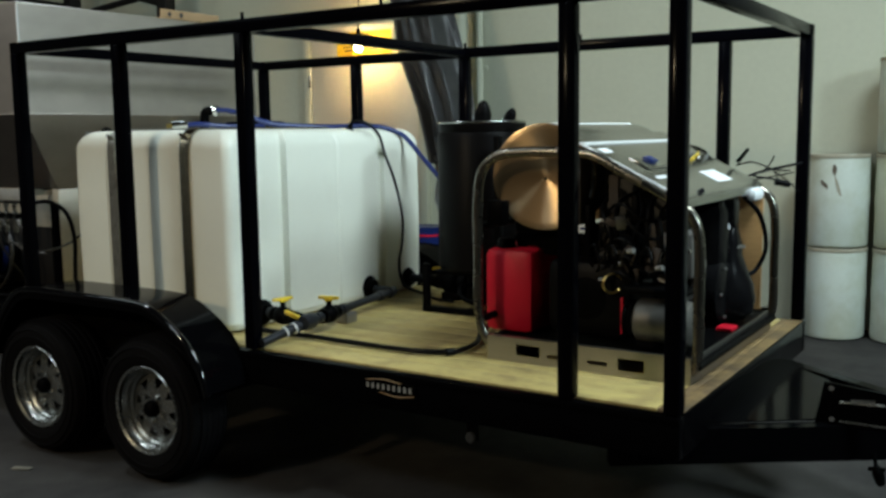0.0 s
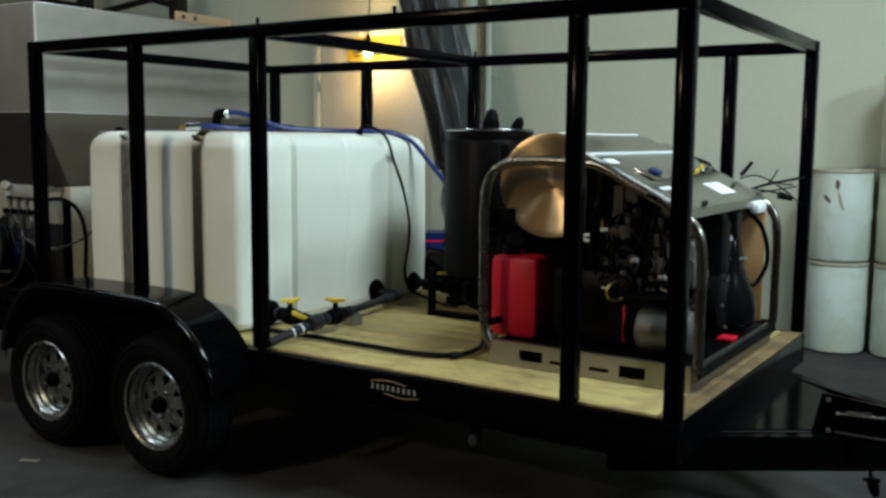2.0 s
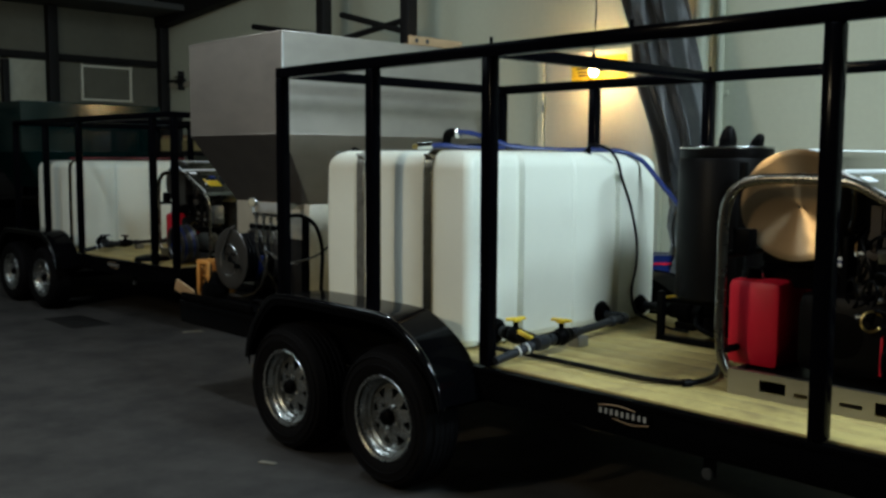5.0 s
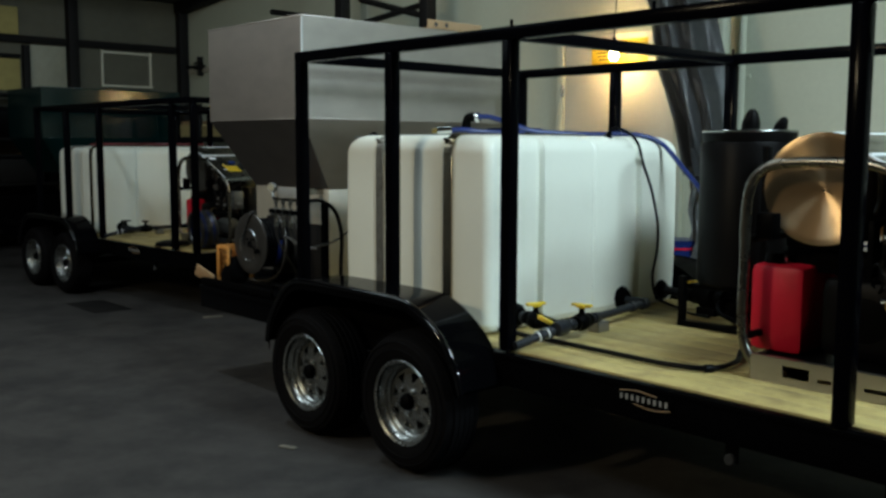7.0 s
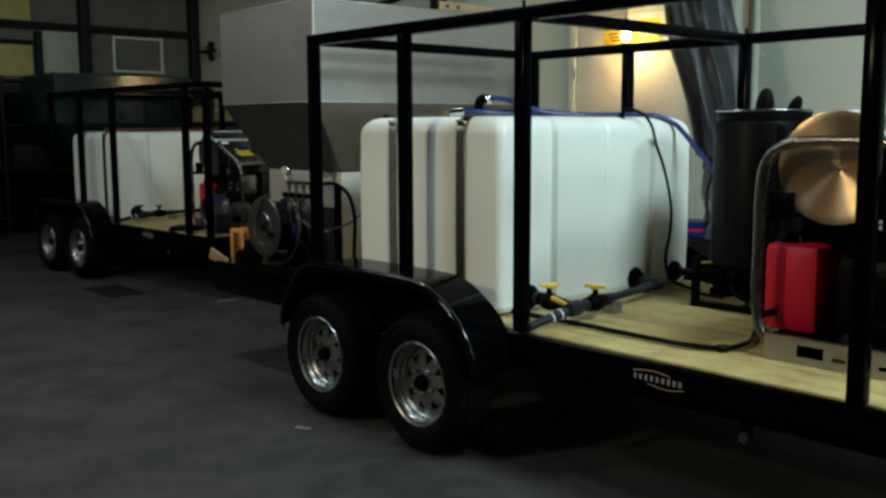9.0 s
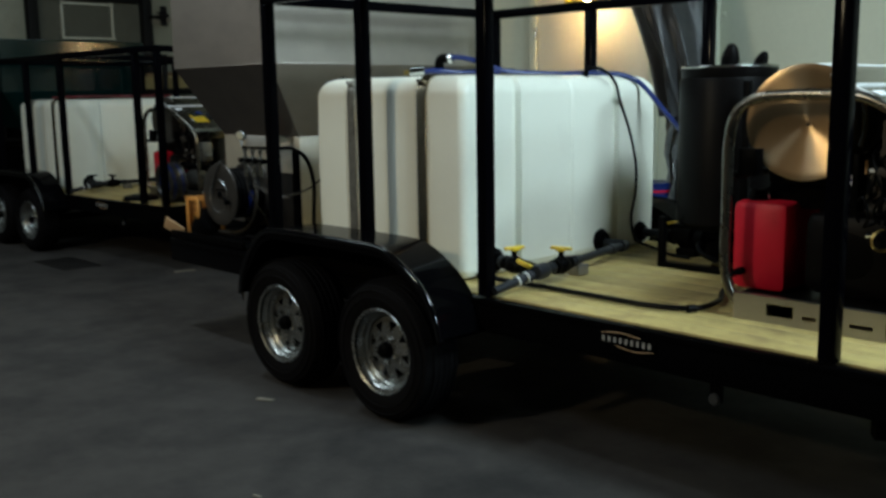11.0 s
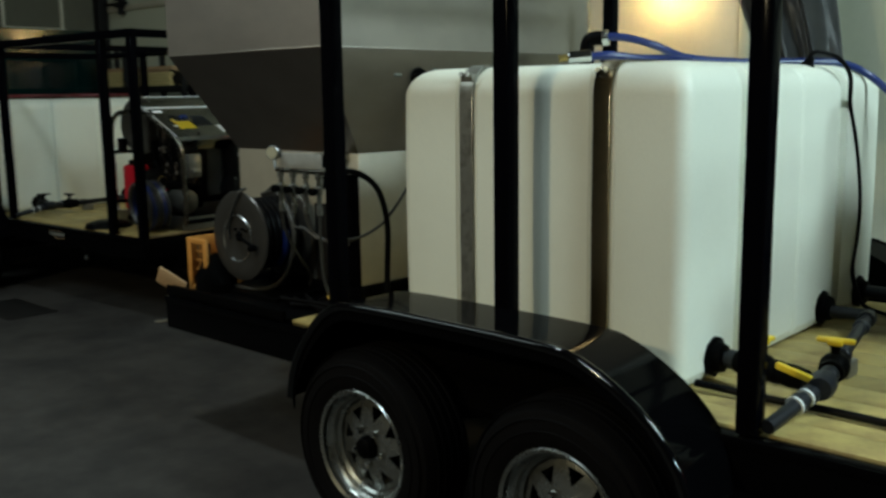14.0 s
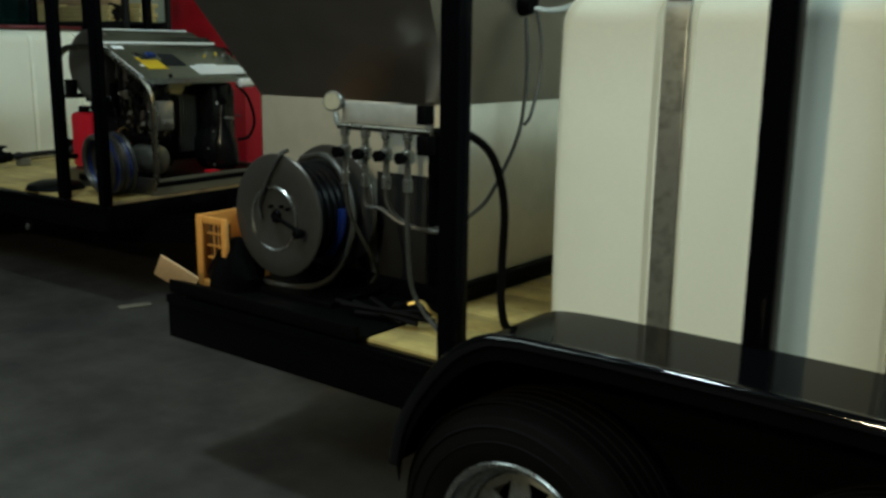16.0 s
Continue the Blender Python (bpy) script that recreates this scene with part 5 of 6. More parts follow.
# ---------------------------------------------------------------- hopper and cabinet at the trailer's rear
def build_hopper(material, label, group, with_cabinet=True):
    t = thing("hopper", (-2.0, 1.35, 0.64), label, "hopper", group)
    def shell(layers):
        bm = B()
        rings = []
        for x0, x1, y0, y1, z in layers:
            rings.append([bm.verts.new(p) for p in ((x0, y0, z), (x1, y0, z), (x1, y1, z), (x0, y1, z))])
        for a, b in zip(rings, rings[1:]):
            for i in range(4):
                bm.faces.new((a[i], a[(i + 1) % 4], b[(i + 1) % 4], b[i]))
        bmesh.ops.recalc_face_normals(bm, faces=bm.faces[:])
        return bm
    x0, x1, y0, y1 = -2.62, -1.48, 0.45, 2.33
    part("upper_body", shell([(x0, x1, y0, y1, 1.742), (x0, x1, y0, y1, 2.36), (x0 + 0.02, x1 - 0.02, y0 + 0.02, y1 - 0.02, 2.36), (x0 + 0.02, x1 - 0.02, y0 + 0.02, y1 - 0.02, 1.75)]), material, t)
    # The near cone gets the darker copy, so its shade is in the colour.
    part("lower_body", shell([(-2.44, -1.56, 0.70, 2.08, 1.292), (x0 + 0.001, x1 - 0.001, y0 + 0.001, y1 - 0.001, 1.738), (x0 + 0.03, x1 - 0.03, y0 + 0.03, y1 - 0.03, 1.738), (-2.4, -1.6, 0.74, 2.04, 1.30)]), CONE_SHADE if with_cabinet else material, t)
    part("fold_seam", box(box(B(), x0 - 0.001, x1 + 0.001, y0 - 0.001, y0 + 0.004, 1.735, 1.744, 0.003), x1 - 0.004, x1 + 0.001, y0 + 0.005, y1, 1.735, 1.744, 0.003), material, t)
    part("rim", box(box(B(), x0 - 0.002, x1 + 0.002, y0 - 0.002, y0 + 0.012, 2.352, 2.366, 0.004), x1 - 0.012, x1 + 0.002, y0 + 0.013, y1, 2.352, 2.366, 0.004), material, t)
    # The near hopper's corner highlight is painted with a pale strip.
    part("corner_bend", cyl(B(), (x1 - 0.004, y0 + 0.004, 1.75), (x1 - 0.004, y0 + 0.004, 2.35), 0.0075, 14), EDGE_GLINT if with_cabinet else material, t, "corner bend with its highlight painted pale" if with_cabinet else "")
    part("base_frame", box(box(box(B(), -2.46, -1.54, 0.68, 0.74, 0.64, 0.70, 0.004), -1.60, -1.54, 0.74, 2.06, 0.64, 0.70, 0.004), -2.46, -2.40, 0.74, 2.06, 0.64, 0.70, 0.004), BLACK, t)
    if with_cabinet:
        part("cabinet", box(B(), -2.44, -1.56, 0.70, 2.05, 0.702, 1.292, 0.006), CABINET, t, "pale sheet metal cabinet under the hopper")
        part("side_panel", box(B(), -1.86, -1.645, 0.692, 0.698, 0.702, 1.06, 0.002), DARKSTEEL, t, "dark brown lower panel")
        part("cabinet_post", box(B(), -1.64, -1.562, 0.692, 0.70, 0.702, 1.20, 0.002), BLACK, t)
        part("port", lathe(B(), [(0, 0.05), (0.03, 0.05), (0.04, 0.03), (0.05, 0.0), (0, 0)], (-1.515, 1.02, 1.62), (1, 0, -0.15), 20), SATIN, t, "black port cap")
        part("port_pipe", tube(B(), [(-1.475, 1.03, 1.60), (-1.455, 1.09, 1.594), (-1.45, 1.19, 1.606), (-1.47, 1.34, 1.635)], 0.010, 10), PALEPLATE, t, "pale pipe at the port")
        part("port_hose", tube(B(), [(-1.47, 1.04, 1.60), (-1.455, 1.055, 1.50), (-1.45, 1.045, 1.38), (-1.45, 1.0, 1.26), (-1.452, 0.965, 1.225)], 0.006, 8), CLEAR, t, "thin grey hose")
        for dy, dz in ((-0.13, 0.0), (0.10, 0.03), (-0.11, 0.07)):
            part("wing_nut", box(B(), -1.515, -1.495, 1.02 + dy - 0.02, 1.02 + dy + 0.025, 1.62 + dz, 1.634 + dz, 0.003), GALV, t)
    return t


hopper = build_hopper(HOPPER, "bare stainless steel hopper on a pale cabinet at the trailer's rear", "hoppers")
bar = thing("perforated_bar", (-1.47, 1.75, 2.37), "tan perforated steel angle laid on the hopper rim", "steel bar")
bm = B()
box(bm, -1.50, -1.49, 1.49, 2.0, 2.37, 2.43, 0.002)
box(bm, -1.56, -1.50, 1.49, 2.0, 2.37, 2.378, 0.002)
part("angle", bm, CARD, bar)
for y in (1.56, 1.66):
    part("hole_mark", cyl(B(), (-1.4905, y, 2.40), (-1.4885, y, 2.40), 0.016, 16), INK, bar)

# hose reel at the rear corner
def build_reel():
    c = Vector((-2.038, 0, 0.924))
    t = thing("hose_reel", (c.x, 0.5, DECK), "steel hose reel with blue hose on the deck corner", "hose reel")
    for y, r in ((0.40, 0.200), (0.64, 0.212)):
        part("flange", lathe(B(), [(0.0, 0.0), (0.10, 0.0), (0.12, -0.008), (0.185, -0.003), (r, 0.0), (r + 0.004, 0.006), (r, 0.012), (0.185, 0.012), (0.1, 0.02), (0, 0.02)], (c.x, y, c.z), (0, 1, 0), 56), REEL, t, "dull steel disc flange")
    part("drum", cyl(B(), (c.x, 0.42, c.z), (c.x, 0.64, c.z), 0.10, 32), SATIN, t)
    for k, (r, y) in enumerate([(0.125, 0.44 + 0.03 * i) for i in range(7)] + [(0.152, 0.455 + 0.03 * i) for i in range(6)]):
        part("hose_turn", lathe(B(), [(r + 0.014 * math.cos(a), 0.014 * math.sin(a)) for a in [2 * math.pi * i / 8 for i in range(9)]], (c.x, y, c.z), (0, 1, 0), 32), HOSE, t)
    part("hose_turn", tube(B(), [(c.x + 0.17 * math.cos(a), 0.53, c.z + 0.17 * math.sin(a)) for a in (0.15, -0.1, -0.35, -0.6, -0.85)], 0.016, 10), BLUE, t, "blue hose end")
    part("crank", tube(B(), [(c.x, 0.385, c.z), (c.x + 0.05, 0.38, c.z - 0.01), (c.x + 0.11, 0.38, c.z - 0.03), (c.x + 0.135, 0.375, c.z - 0.038)], 0.007, 10), SATIN, t)
    part("crank_knob", cyl(B(), (c.x + 0.135, 0.385, c.z - 0.038), (c.x + 0.135, 0.35, c.z - 0.038), 0.015, 14, bevel=0.004), SATIN, t)
    part("inlet_pipe", tube(B(), [(-2.105, 0.392, 0.91), (-2.11, 0.388, 0.959), (-2.06, 0.388, 1.05), (-2.01, 0.392, 1.125), (-2.0, 0.42, 1.14)], 0.007, 10), CLEAR, t, "pale inlet hose")
    part("hub_ring", lathe(B(), [(0.100, -0.003), (0.106, -0.006), (0.110, 0.0), (0.100, 0.002), (0.100, -0.003)], (c.x - 0.01, 0.398, c.z - 0.01), (0, 1, 0), 40), GALV, t, "bright inner ring")
    for dx, dz in ((-0.02, 0.03), (0.03, 0.035), (0.0, -0.015), (0.06, 0.03)):
        part("hub_bolt", cyl(B(), (c.x + dx, 0.40, c.z + dz), (c.x + dx, 0.386, c.z + dz), 0.006, 8), SATIN, t)
    part("hub", lathe(B(), [(0, -0.012), (0.016, -0.012), (0.024, 0.0), (0, 0.0)], (c.x, 0.40, c.z), (0, 1, 0), 20), SATIN, t)
    for sx in (-0.16, 0.16):
        part("stand", tube(B(), [(c.x, 0.68, c.z), (c.x + sx * 0.6, 0.68, c.z - 0.13), (c.x + sx, 0.68, 0.66)], 0.014, 10), SATIN, t)
    part("outlet_ring", tube(B(), [(-2.124, 0.60, 1.09), (-2.0, 0.58, 1.11), (-1.897, 0.56, 1.06), (-1.835, 0.55, 0.93), (-1.86, 0.54, 0.80), (-1.93, 0.52, 0.70), (-2.05, 0.49, 0.662), (-2.2, 0.46, 0.668)], 0.011, 10), CLEAR, t, "pale grey hose loop")
    part("foot", box(B(), c.x - 0.22, c.x + 0.22, 0.42, 0.70, DECK + 0.001, 0.662, 0.004), SATIN, t)
    return t


reel = build_reel()


# valve manifold
def build_manifold():
    t = thing("valve_manifold", (-1.6, 0.45, 1.1), "zinc plated four way valve manifold with a pressure gauge", "manifold")
    part("mount_plate", box(B(), -1.79, -1.43, 0.455, 0.461, 1.245, 1.305, 0.002), PALEPLATE, t, "pale steel plate")
    part("mount_bracket", box(B(), -1.66, -1.62, 0.462, 0.71, 1.26, 1.30, 0.003), SHEET, t)
    part("header", cyl(B(), (-1.77, 0.42, 1.235), (-1.41, 0.42, 1.235), 0.011, 16), TUBE, t)
    for k in range(4):
        x = -1.745 + 0.083 * k
        dv = part("outlet", lathe(B(), [(0, 0), (0.015, 0.0), (0.015, 0.02), (0.010, 0.025), (0.011, 0.05), (0.019, 0.055), (0.019, 0.085), (0.010, 0.09), (0.010, 0.13), (0.014, 0.135), (0.014, 0.17), (0.0, 0.17)], (x, 0.42, 1.228), (0, 0, -1), 14), GALV, t, "zinc outlet fitting")
        part("tap_knob", lathe(B(), [(0, 0), (0.012, 0), (0.012, 0.015), (0.017, 0.018), (0.017, 0.034), (0, 0.037)], (x, 0.41, 1.158), (0, -1, 0), 18, lambda a, h: 0.05 * math.cos(6 * a) if h > 0.018 else 0), SATIN, dv, "black tap knob")
    g = part("gauge", lathe(B(), [(0, 0.0), (0.028, 0.0), (0.031, 0.004), (0.031, 0.026), (0, 0.028)], (-1.80, 0.42, 1.305), (-0.45, 1, 0), 28), GALV, t, "round pressure gauge")
    part("gauge_face", cyl(B(), (-1.7998, 0.4196, 1.305), (-1.7990, 0.4178, 1.305), 0.0255, 24), PAPER, g)
    part("gauge_stem", cyl(B(), (-1.795, 0.43, 1.27), (-1.775, 0.42, 1.24), 0.009, 10), GALV, t)
    part("block", box(B(), -1.455, -1.425, 0.405, 0.452, 1.255, 1.31, 0.004), SATIN, t)
    part("block", box(B(), -1.45, -1.41, 0.40, 0.44, 1.17, 1.225, 0.004), SATIN, t)
    return t


manifold = build_manifold()
for k, pts in enumerate([[(-1.662, 0.42, 1.06), (-1.66, 0.42, 1.0), (-1.60, 0.42, 0.995), (-1.53, 0.43, 0.96), (-1.459, 0.46, 0.945), (-1.42, 0.56, 0.955), (-1.42, 0.65, 0.978), (-1.42, 0.723, 1.014), (-1.44, 0.84, 1.10), (-1.45, 0.913, 1.174), (-1.46, 0.962, 1.25), (-1.462, 0.985, 1.40), (-1.475, 0.99, 1.57)],
                         [(-1.579, 0.42, 1.06), (-1.575, 0.42, 1.02), (-1.54, 0.43, 0.972), (-1.47, 0.455, 0.943), (-1.40, 0.49, 0.938)],
                         [(-1.496, 0.42, 1.06), (-1.497, 0.42, 0.94), (-1.49, 0.43, 0.78), (-1.45, 0.44, 0.70), (-1.38, 0.43, 0.652)],
                         [(-1.745, 0.42, 1.06), (-1.74, 0.43, 0.97), (-1.72, 0.48, 0.86), (-1.74, 0.56, 0.76), (-1.80, 0.6, 0.70)]]):
    hose("outlet_hose", pts, 0.007, CLEAR, "thin grey hose dropping from the valve manifold", 8, "manifold hoses")
hose("supply_hose", [(-1.42, 0.44, 1.235), (-1.36, 0.50, 1.235), (-1.30, 0.56, 1.17), (-1.265, 0.58, 1.03), (-1.26, 0.57, 0.85), (-1.25, 0.56, 0.72), (-1.22, 0.57, 0.655), (-1.10, 0.62, 0.655)], 0.0125, HOSE, "black rubber supply hose curving down to the deck", 10)
cl = thing("deck_clutter", (-1.7, 0.42, DECK), "dark folded cloth and cable lying on the plank deck", "clutter")
for k in range(9):
    a = k * 2.4
    part("cable", tube(B(), [(-1.70 + 0.12 * math.cos(a), 0.46 + 0.06 * math.sin(a), 0.656 + 0.003 * k), (-1.60 + 0.10 * math.cos(a + 1), 0.48 + 0.06 * math.sin(a + 1), 0.660 + 0.003 * k), (-1.50 + 0.06 * math.cos(a + 2), 0.47 + 0.05 * math.sin(a + 2), 0.652 + 0.002 * k)], 0.008, 6, 4), RUBBER, cl)
part("yellow_lead", tube(B(), [(-1.56, 0.50, 0.69), (-1.52, 0.52, 0.70), (-1.48, 0.51, 0.68), (-1.45, 0.53, 0.655)], 0.006, 8), BRASS, cl)

tray = thing("deck_tray", (-2.0, 0.45, DECK), "black steel drip tray on the rear deck corner", "tray")
part("base_sheet", box(B(), -2.415, -1.54, 0.262, 0.69, DECK + 0.001, DECK + 0.008, 0.002), SATIN, tray)
part("raised_lip", box(B(), -2.415, -1.54, 0.24, 0.261, DECK + 0.001, DECK + 0.045, 0.003), SATIN, tray)

pk = thing("folded_tarp", (-2.28, 0.42, DECK), "dark bundle of black sheeting between crate and reel", "bundle")
bm = lathe(B(), [(0, 0.0), (0.09, 0.0), (0.095, 0.05), (0.07, 0.12), (0.03, 0.17), (0, 0.18)], (-2.265, 0.42, DECK + 0.009), (0.05, 0, 1), 20, lambda a, h: 0.14 * math.sin(3 * a + 20 * h) + 0.08 * math.sin(7 * a))
part("sheeting", bm, SATIN, pk)

# amber crate and torn carton on the rear corner
cr = thing("wooden_crate", (-2.36, 0.40, DECK), "small amber wooden crate on the rear corner", "crate")
part("end_board", box(B(), -2.412, -2.397, 0.36, 0.56, DECK + 0.001, 0.89, 0.003), CRATE, cr)
for x0, x1, z0, z1 in ((-2.397, -2.372, DECK + 0.001, 0.89), (-2.272, -2.247, DECK + 0.001, 0.89), (-2.372, -2.272, 0.866, 0.89), (-2.372, -2.272, DECK + 0.001, 0.665)):
    part("frame_board", box(B(), x0, x1, 0.355, 0.372, z0, z1, 0.003), CRATE, cr)
part("back_board", box(B(), -2.397, -2.247, 0.548, 0.56, DECK + 0.001, 0.885, 0.002), CRATE, cr)
part("dark_panel", box(B(), -2.374, -2.270, 0.392, 0.398, 0.664, 0.868, 0.001), WORN, cr, "dark inner panel")
for i in range(4):
    part("mesh_bar", box(B(), -2.374, -2.270, 0.378, 0.384, 0.695 + 0.043 * i, 0.702 + 0.043 * i, 0.001), CRATE, cr)
for i in range(3):
    part("mesh_bar", box(B(), -2.350 + 0.025 * i, -2.344 + 0.025 * i, 0.385, 0.391, 0.664, 0.868, 0.001), CRATE, cr)
ct = B()
box(ct, -0.075, 0.075, -0.004, 0.004, -0.045, 0.045, 0.001, Matrix.Translation((-2.385, 0.25, 0.695)) @ pose(0, 0, 0, 20, 30, 30))
single("torn_carton", ct, CARD, (-2.41, 0.25, 0.64), "torn flap of brown cardboard at the deck corner", "cardboard")

# ---------------------------------------------------------------- the second trailer behind
FAR = Matrix.Translation((-6.58, 0.862, 0.0)) @ Matrix.Rotation(radians(2.45), 4, "Z") @ Matrix.Scale(0.948, 4)


def far_copy(ob):
    return copy_thing(ob, FAR @ Matrix.Translation(ob.location))


for ob in (trailer, tank, strap_a, strap_b, plumbing, skid, tray):
    c = far_copy(ob)
    if ob is trailer:
        tagged(c, "black tandem axle trailer with tube cage parked further back")
    if ob is skid:
        tagged(c, "pressure washer skid with yellow sticker on the far trailer")
        for y0, y1, s0, s1, mt, lb in ((0.80, 0.98, 0.45, 0.80, YELLOW, "yellow sticker"), (1.22, 1.74, 0.72, 0.98, WHITE, "white printed label"), (1.0, 1.2, 0.35, 0.7, PVC, "dark display")):
            p, q = Vector((1.885, 0, 1.550)).lerp(Vector((2.285, 0, 1.354)), s0), Vector((1.885, 0, 1.550)).lerp(Vector((2.285, 0, 1.354)), s1)
            bm = B()
            prism(bm, [(p.x, p.z), (q.x, q.z), (q.x + 0.001, q.z + 0.002), (p.x + 0.001, p.z + 0.002)], 1, y0, y1)
            stk = new("sticker", finish("sticker", bm, mt, origin_of(skid)))
            stk.parent = c
            tagged(stk, lb)
        for ch in list(c.children_recursive):
            if ch.name.startswith("back_board"):
                bpy.data.objects.remove(ch)
            elif ch.name.startswith("drum_end"):
                # Same plate in grey: the far one's shade is put into its colour.
                ch.data = ch.data.copy()
                ch.data.materials[0] = STEEL
        c.matrix_basis = FAR @ Matrix.Translation(ob.location + Vector((0, -0.11, 0))) @ Matrix.Diagonal((1, 0.8, 1, 1))
    if ob is plumbing:
        for ch in c.children_recursive:
            if ch.type == "MESH" and ch.name.startswith("lever"):
                ch.data = ch.data.copy()
                ch.data.materials[0] = SATIN
    if ob is tank:
        tagged(c, "white plastic water tank on the far trailer")
far_hop = build_hopper(GREEN, "dark green painted hopper on the far trailer", "hoppers", False)
far_hop.matrix_basis = FAR @ Matrix.Translation(far_hop.location) @ Matrix.Rotation(radians(-1.1), 4, "Z")


def far(p):
    return FAR @ Vector(p)


def far_single(name, bm, material, at, label, category):
    bmesh.ops.transform(bm, matrix=FAR, verts=bm.verts[:])
    return single(name, bm, material, far(at), label, category)


far_single("red_hose", tube(B(), [(-0.5, 0.6, 1.655), (-0.1, 0.7, 1.66), (0.05, 0.95, 1.66), (-0.1, 1.2, 1.66), (0.05, 1.5, 1.66), (0.0, 1.8, 1.66)], 0.015, 8), DARKRED, (0, 1, 1.64), "red hose lying on the far tank top", "hose")
coil = thing("hose_coil", far((2.14, 0.5, 0.64)), "coil of blue and grey hose on the far deck", "hose")
for k in range(6):
    bm = B()
    lathe(bm, [(0.165 + 0.018 * math.cos(a) + 0.008 * (k % 2), 0.018 * math.sin(a)) for a in [2 * math.pi * i / 8 for i in range(9)]], (2.14, 0.42 + 0.03 * k, 0.832), (0.12, 1, 0.1), 32)
    bmesh.ops.transform(bm, matrix=FAR, verts=bm.verts[:])
    part("hose_turn", bm, BLUE if k in (1, 4) else CLEAR, coil)
far_single("grey_mat", lathe(B(), [(0, 0.05), (0.10, 0.048), (0.16, 0.03), (0.18, 0.0), (0, 0)], (1.62, 0.45, 0.637), (0, 0, 1), 24), SATIN, (1.62, 0.45, 0.637), "round black rubber base on the far deck", "base")
# stacked drums by the wall
def build_drum():
    t = thing("plastic_drum", (0, 0, 0), "white plastic drum, scuffed, stacked by the wall", "drum", "stacked drums")
    part("body", lathe(B(), [(0.0, 0.004), (0.205, 0.004), (0.222, 0.015), (0.228, 0.04), (0.228, 0.30), (0.232, 0.34), (0.232, 0.38), (0.228, 0.42), (0.228, 0.66), (0.222, 0.685), (0.212, 0.69), (0.0, 0.682)], (0, 0, 0), (0, 0, 1), 40), DRUM, t)
    part("rim", lathe(B(), [(0.206, 0.672), (0.231, 0.672), (0.235, 0.682), (0.231, 0.70), (0.206, 0.70), (0.206, 0.672)], (0, 0, 0), (0, 0, 1), 40), GRIMY, t)
    part("bung", cyl(B(), (0.13, 0.02, 0.68), (0.13, 0.02, 0.698), 0.03, 14), DRUM, t)
    return t


first = build_drum()
first.matrix_basis = Matrix.Translation((2.09, 4.86, 0.0))
for x, y, k, turn in ((2.09, 4.86, 1, 40), (2.58, 4.90, 0, 10), (2.58, 4.90, 1, 80), (2.58, 4.90, 2, 150), (3.07, 4.90, 0, 60), (3.07, 4.90, 1, 20)):
    d = copy_thing(first, pose(x, y, 0.703 * k, 0, 0, turn))
    if k == 1 and x > 2.3:
        tagged(d, "yellowed white plastic drum in the middle of a stack")
        for ch in d.children:
            if ch.name.startswith("body"):
                ch.data = ch.data.copy()
                ch.data.materials[0] = OLDDRUM
def on_drum(x, z):
    """A place on the near side of the smeared drum."""
    return Vector((x, 4.86 - math.sqrt(0.2285 ** 2 - (x - 2.09) ** 2), z))


def smear(pts, r, material, label):
    bm = tube(B(), [on_drum(x, z) for x, z in pts], r, 8, 4)
    for v in bm.verts:
        t = (v.co.z - pts[-1][1]) / (pts[0][1] - pts[-1][1])
        axis = np.interp(v.co.z, [q[1] for q in pts[::-1]], [q[0] for q in pts[::-1]])
        v.co.x = axis + (v.co.x - axis) * (0.35 + 0.9 * math.sin(math.pi * min(max(t, 0.05), 0.95)))
        v.co.y = on_drum(v.co.x, 0).y - (0.0015 if v.co.y < on_drum(v.co.x, 0).y else -0.002)
    single("drum_smear", bm, material, on_drum(*pts[0]), label, "stain", "drum smears")


smear([(2.100, 1.328), (2.106, 1.300), (2.104, 1.275), (2.108, 1.252)], 0.014, SMEAR, "dark brown smear on the white drum")
smear([(2.014, 1.212), (2.028, 1.192), (2.043, 1.172), (2.058, 1.150)], 0.013, SMEAR, "dark brown smear on the white drum")
smear([(2.108, 1.250), (2.122, 1.200), (2.140, 1.130), (2.165, 1.065)], 0.010, DRIP, "faint brown drip below the smear on the drum")

# traffic cone and ladder beyond the heater
cbin = thing("storage_bin", (-1.12, 4.92, 0.0), "grey plastic storage bin by the wall", "bin")
part("body", prism(B(), [(-1.24, 0.0), (-1.0, 0.0), (-0.97, 0.35), (-1.27, 0.35)], 1, 4.80, 5.04), PAPER, cbin)
part("lid", box(B(), -1.285, -0.955, 4.785, 5.045, 0.351, 0.366, 0.005), CAST, cbin)
cone = thing("traffic_cone", (-1.12, 4.92, 0.366), "small orange traffic cone on a grey bin", "traffic cone")
part("base", box(B(), -1.225, -1.015, 4.815, 5.025, 0.367, 0.385, 0.006), ORANGE, cone)
part("body", lathe(B(), [(0.092, 0.0), (0.085, 0.02), (0.024, 0.39), (0.016, 0.395), (0.016, 0.38), (0.08, 0.0)], (-1.12, 4.92, 0.385), (0, 0, 1), 28), ORANGE, cone)
part("mark", box(B(), -1.14, -1.10, 4.852, 4.856, 0.48, 0.60, 0.001), YELLOW, cone, "faded yellow mark")
lad = thing("shelf_frame", (-1.1, 5.1, 0.0), "narrow dark metal frame with rungs leaning on the wall", "frame")
for x in (-1.36, -1.08):
    part("rail", box(B(), x, x + 0.04, 5.06, 5.12, 0.0, 1.12, 0.005), DARKSTEEL, lad)
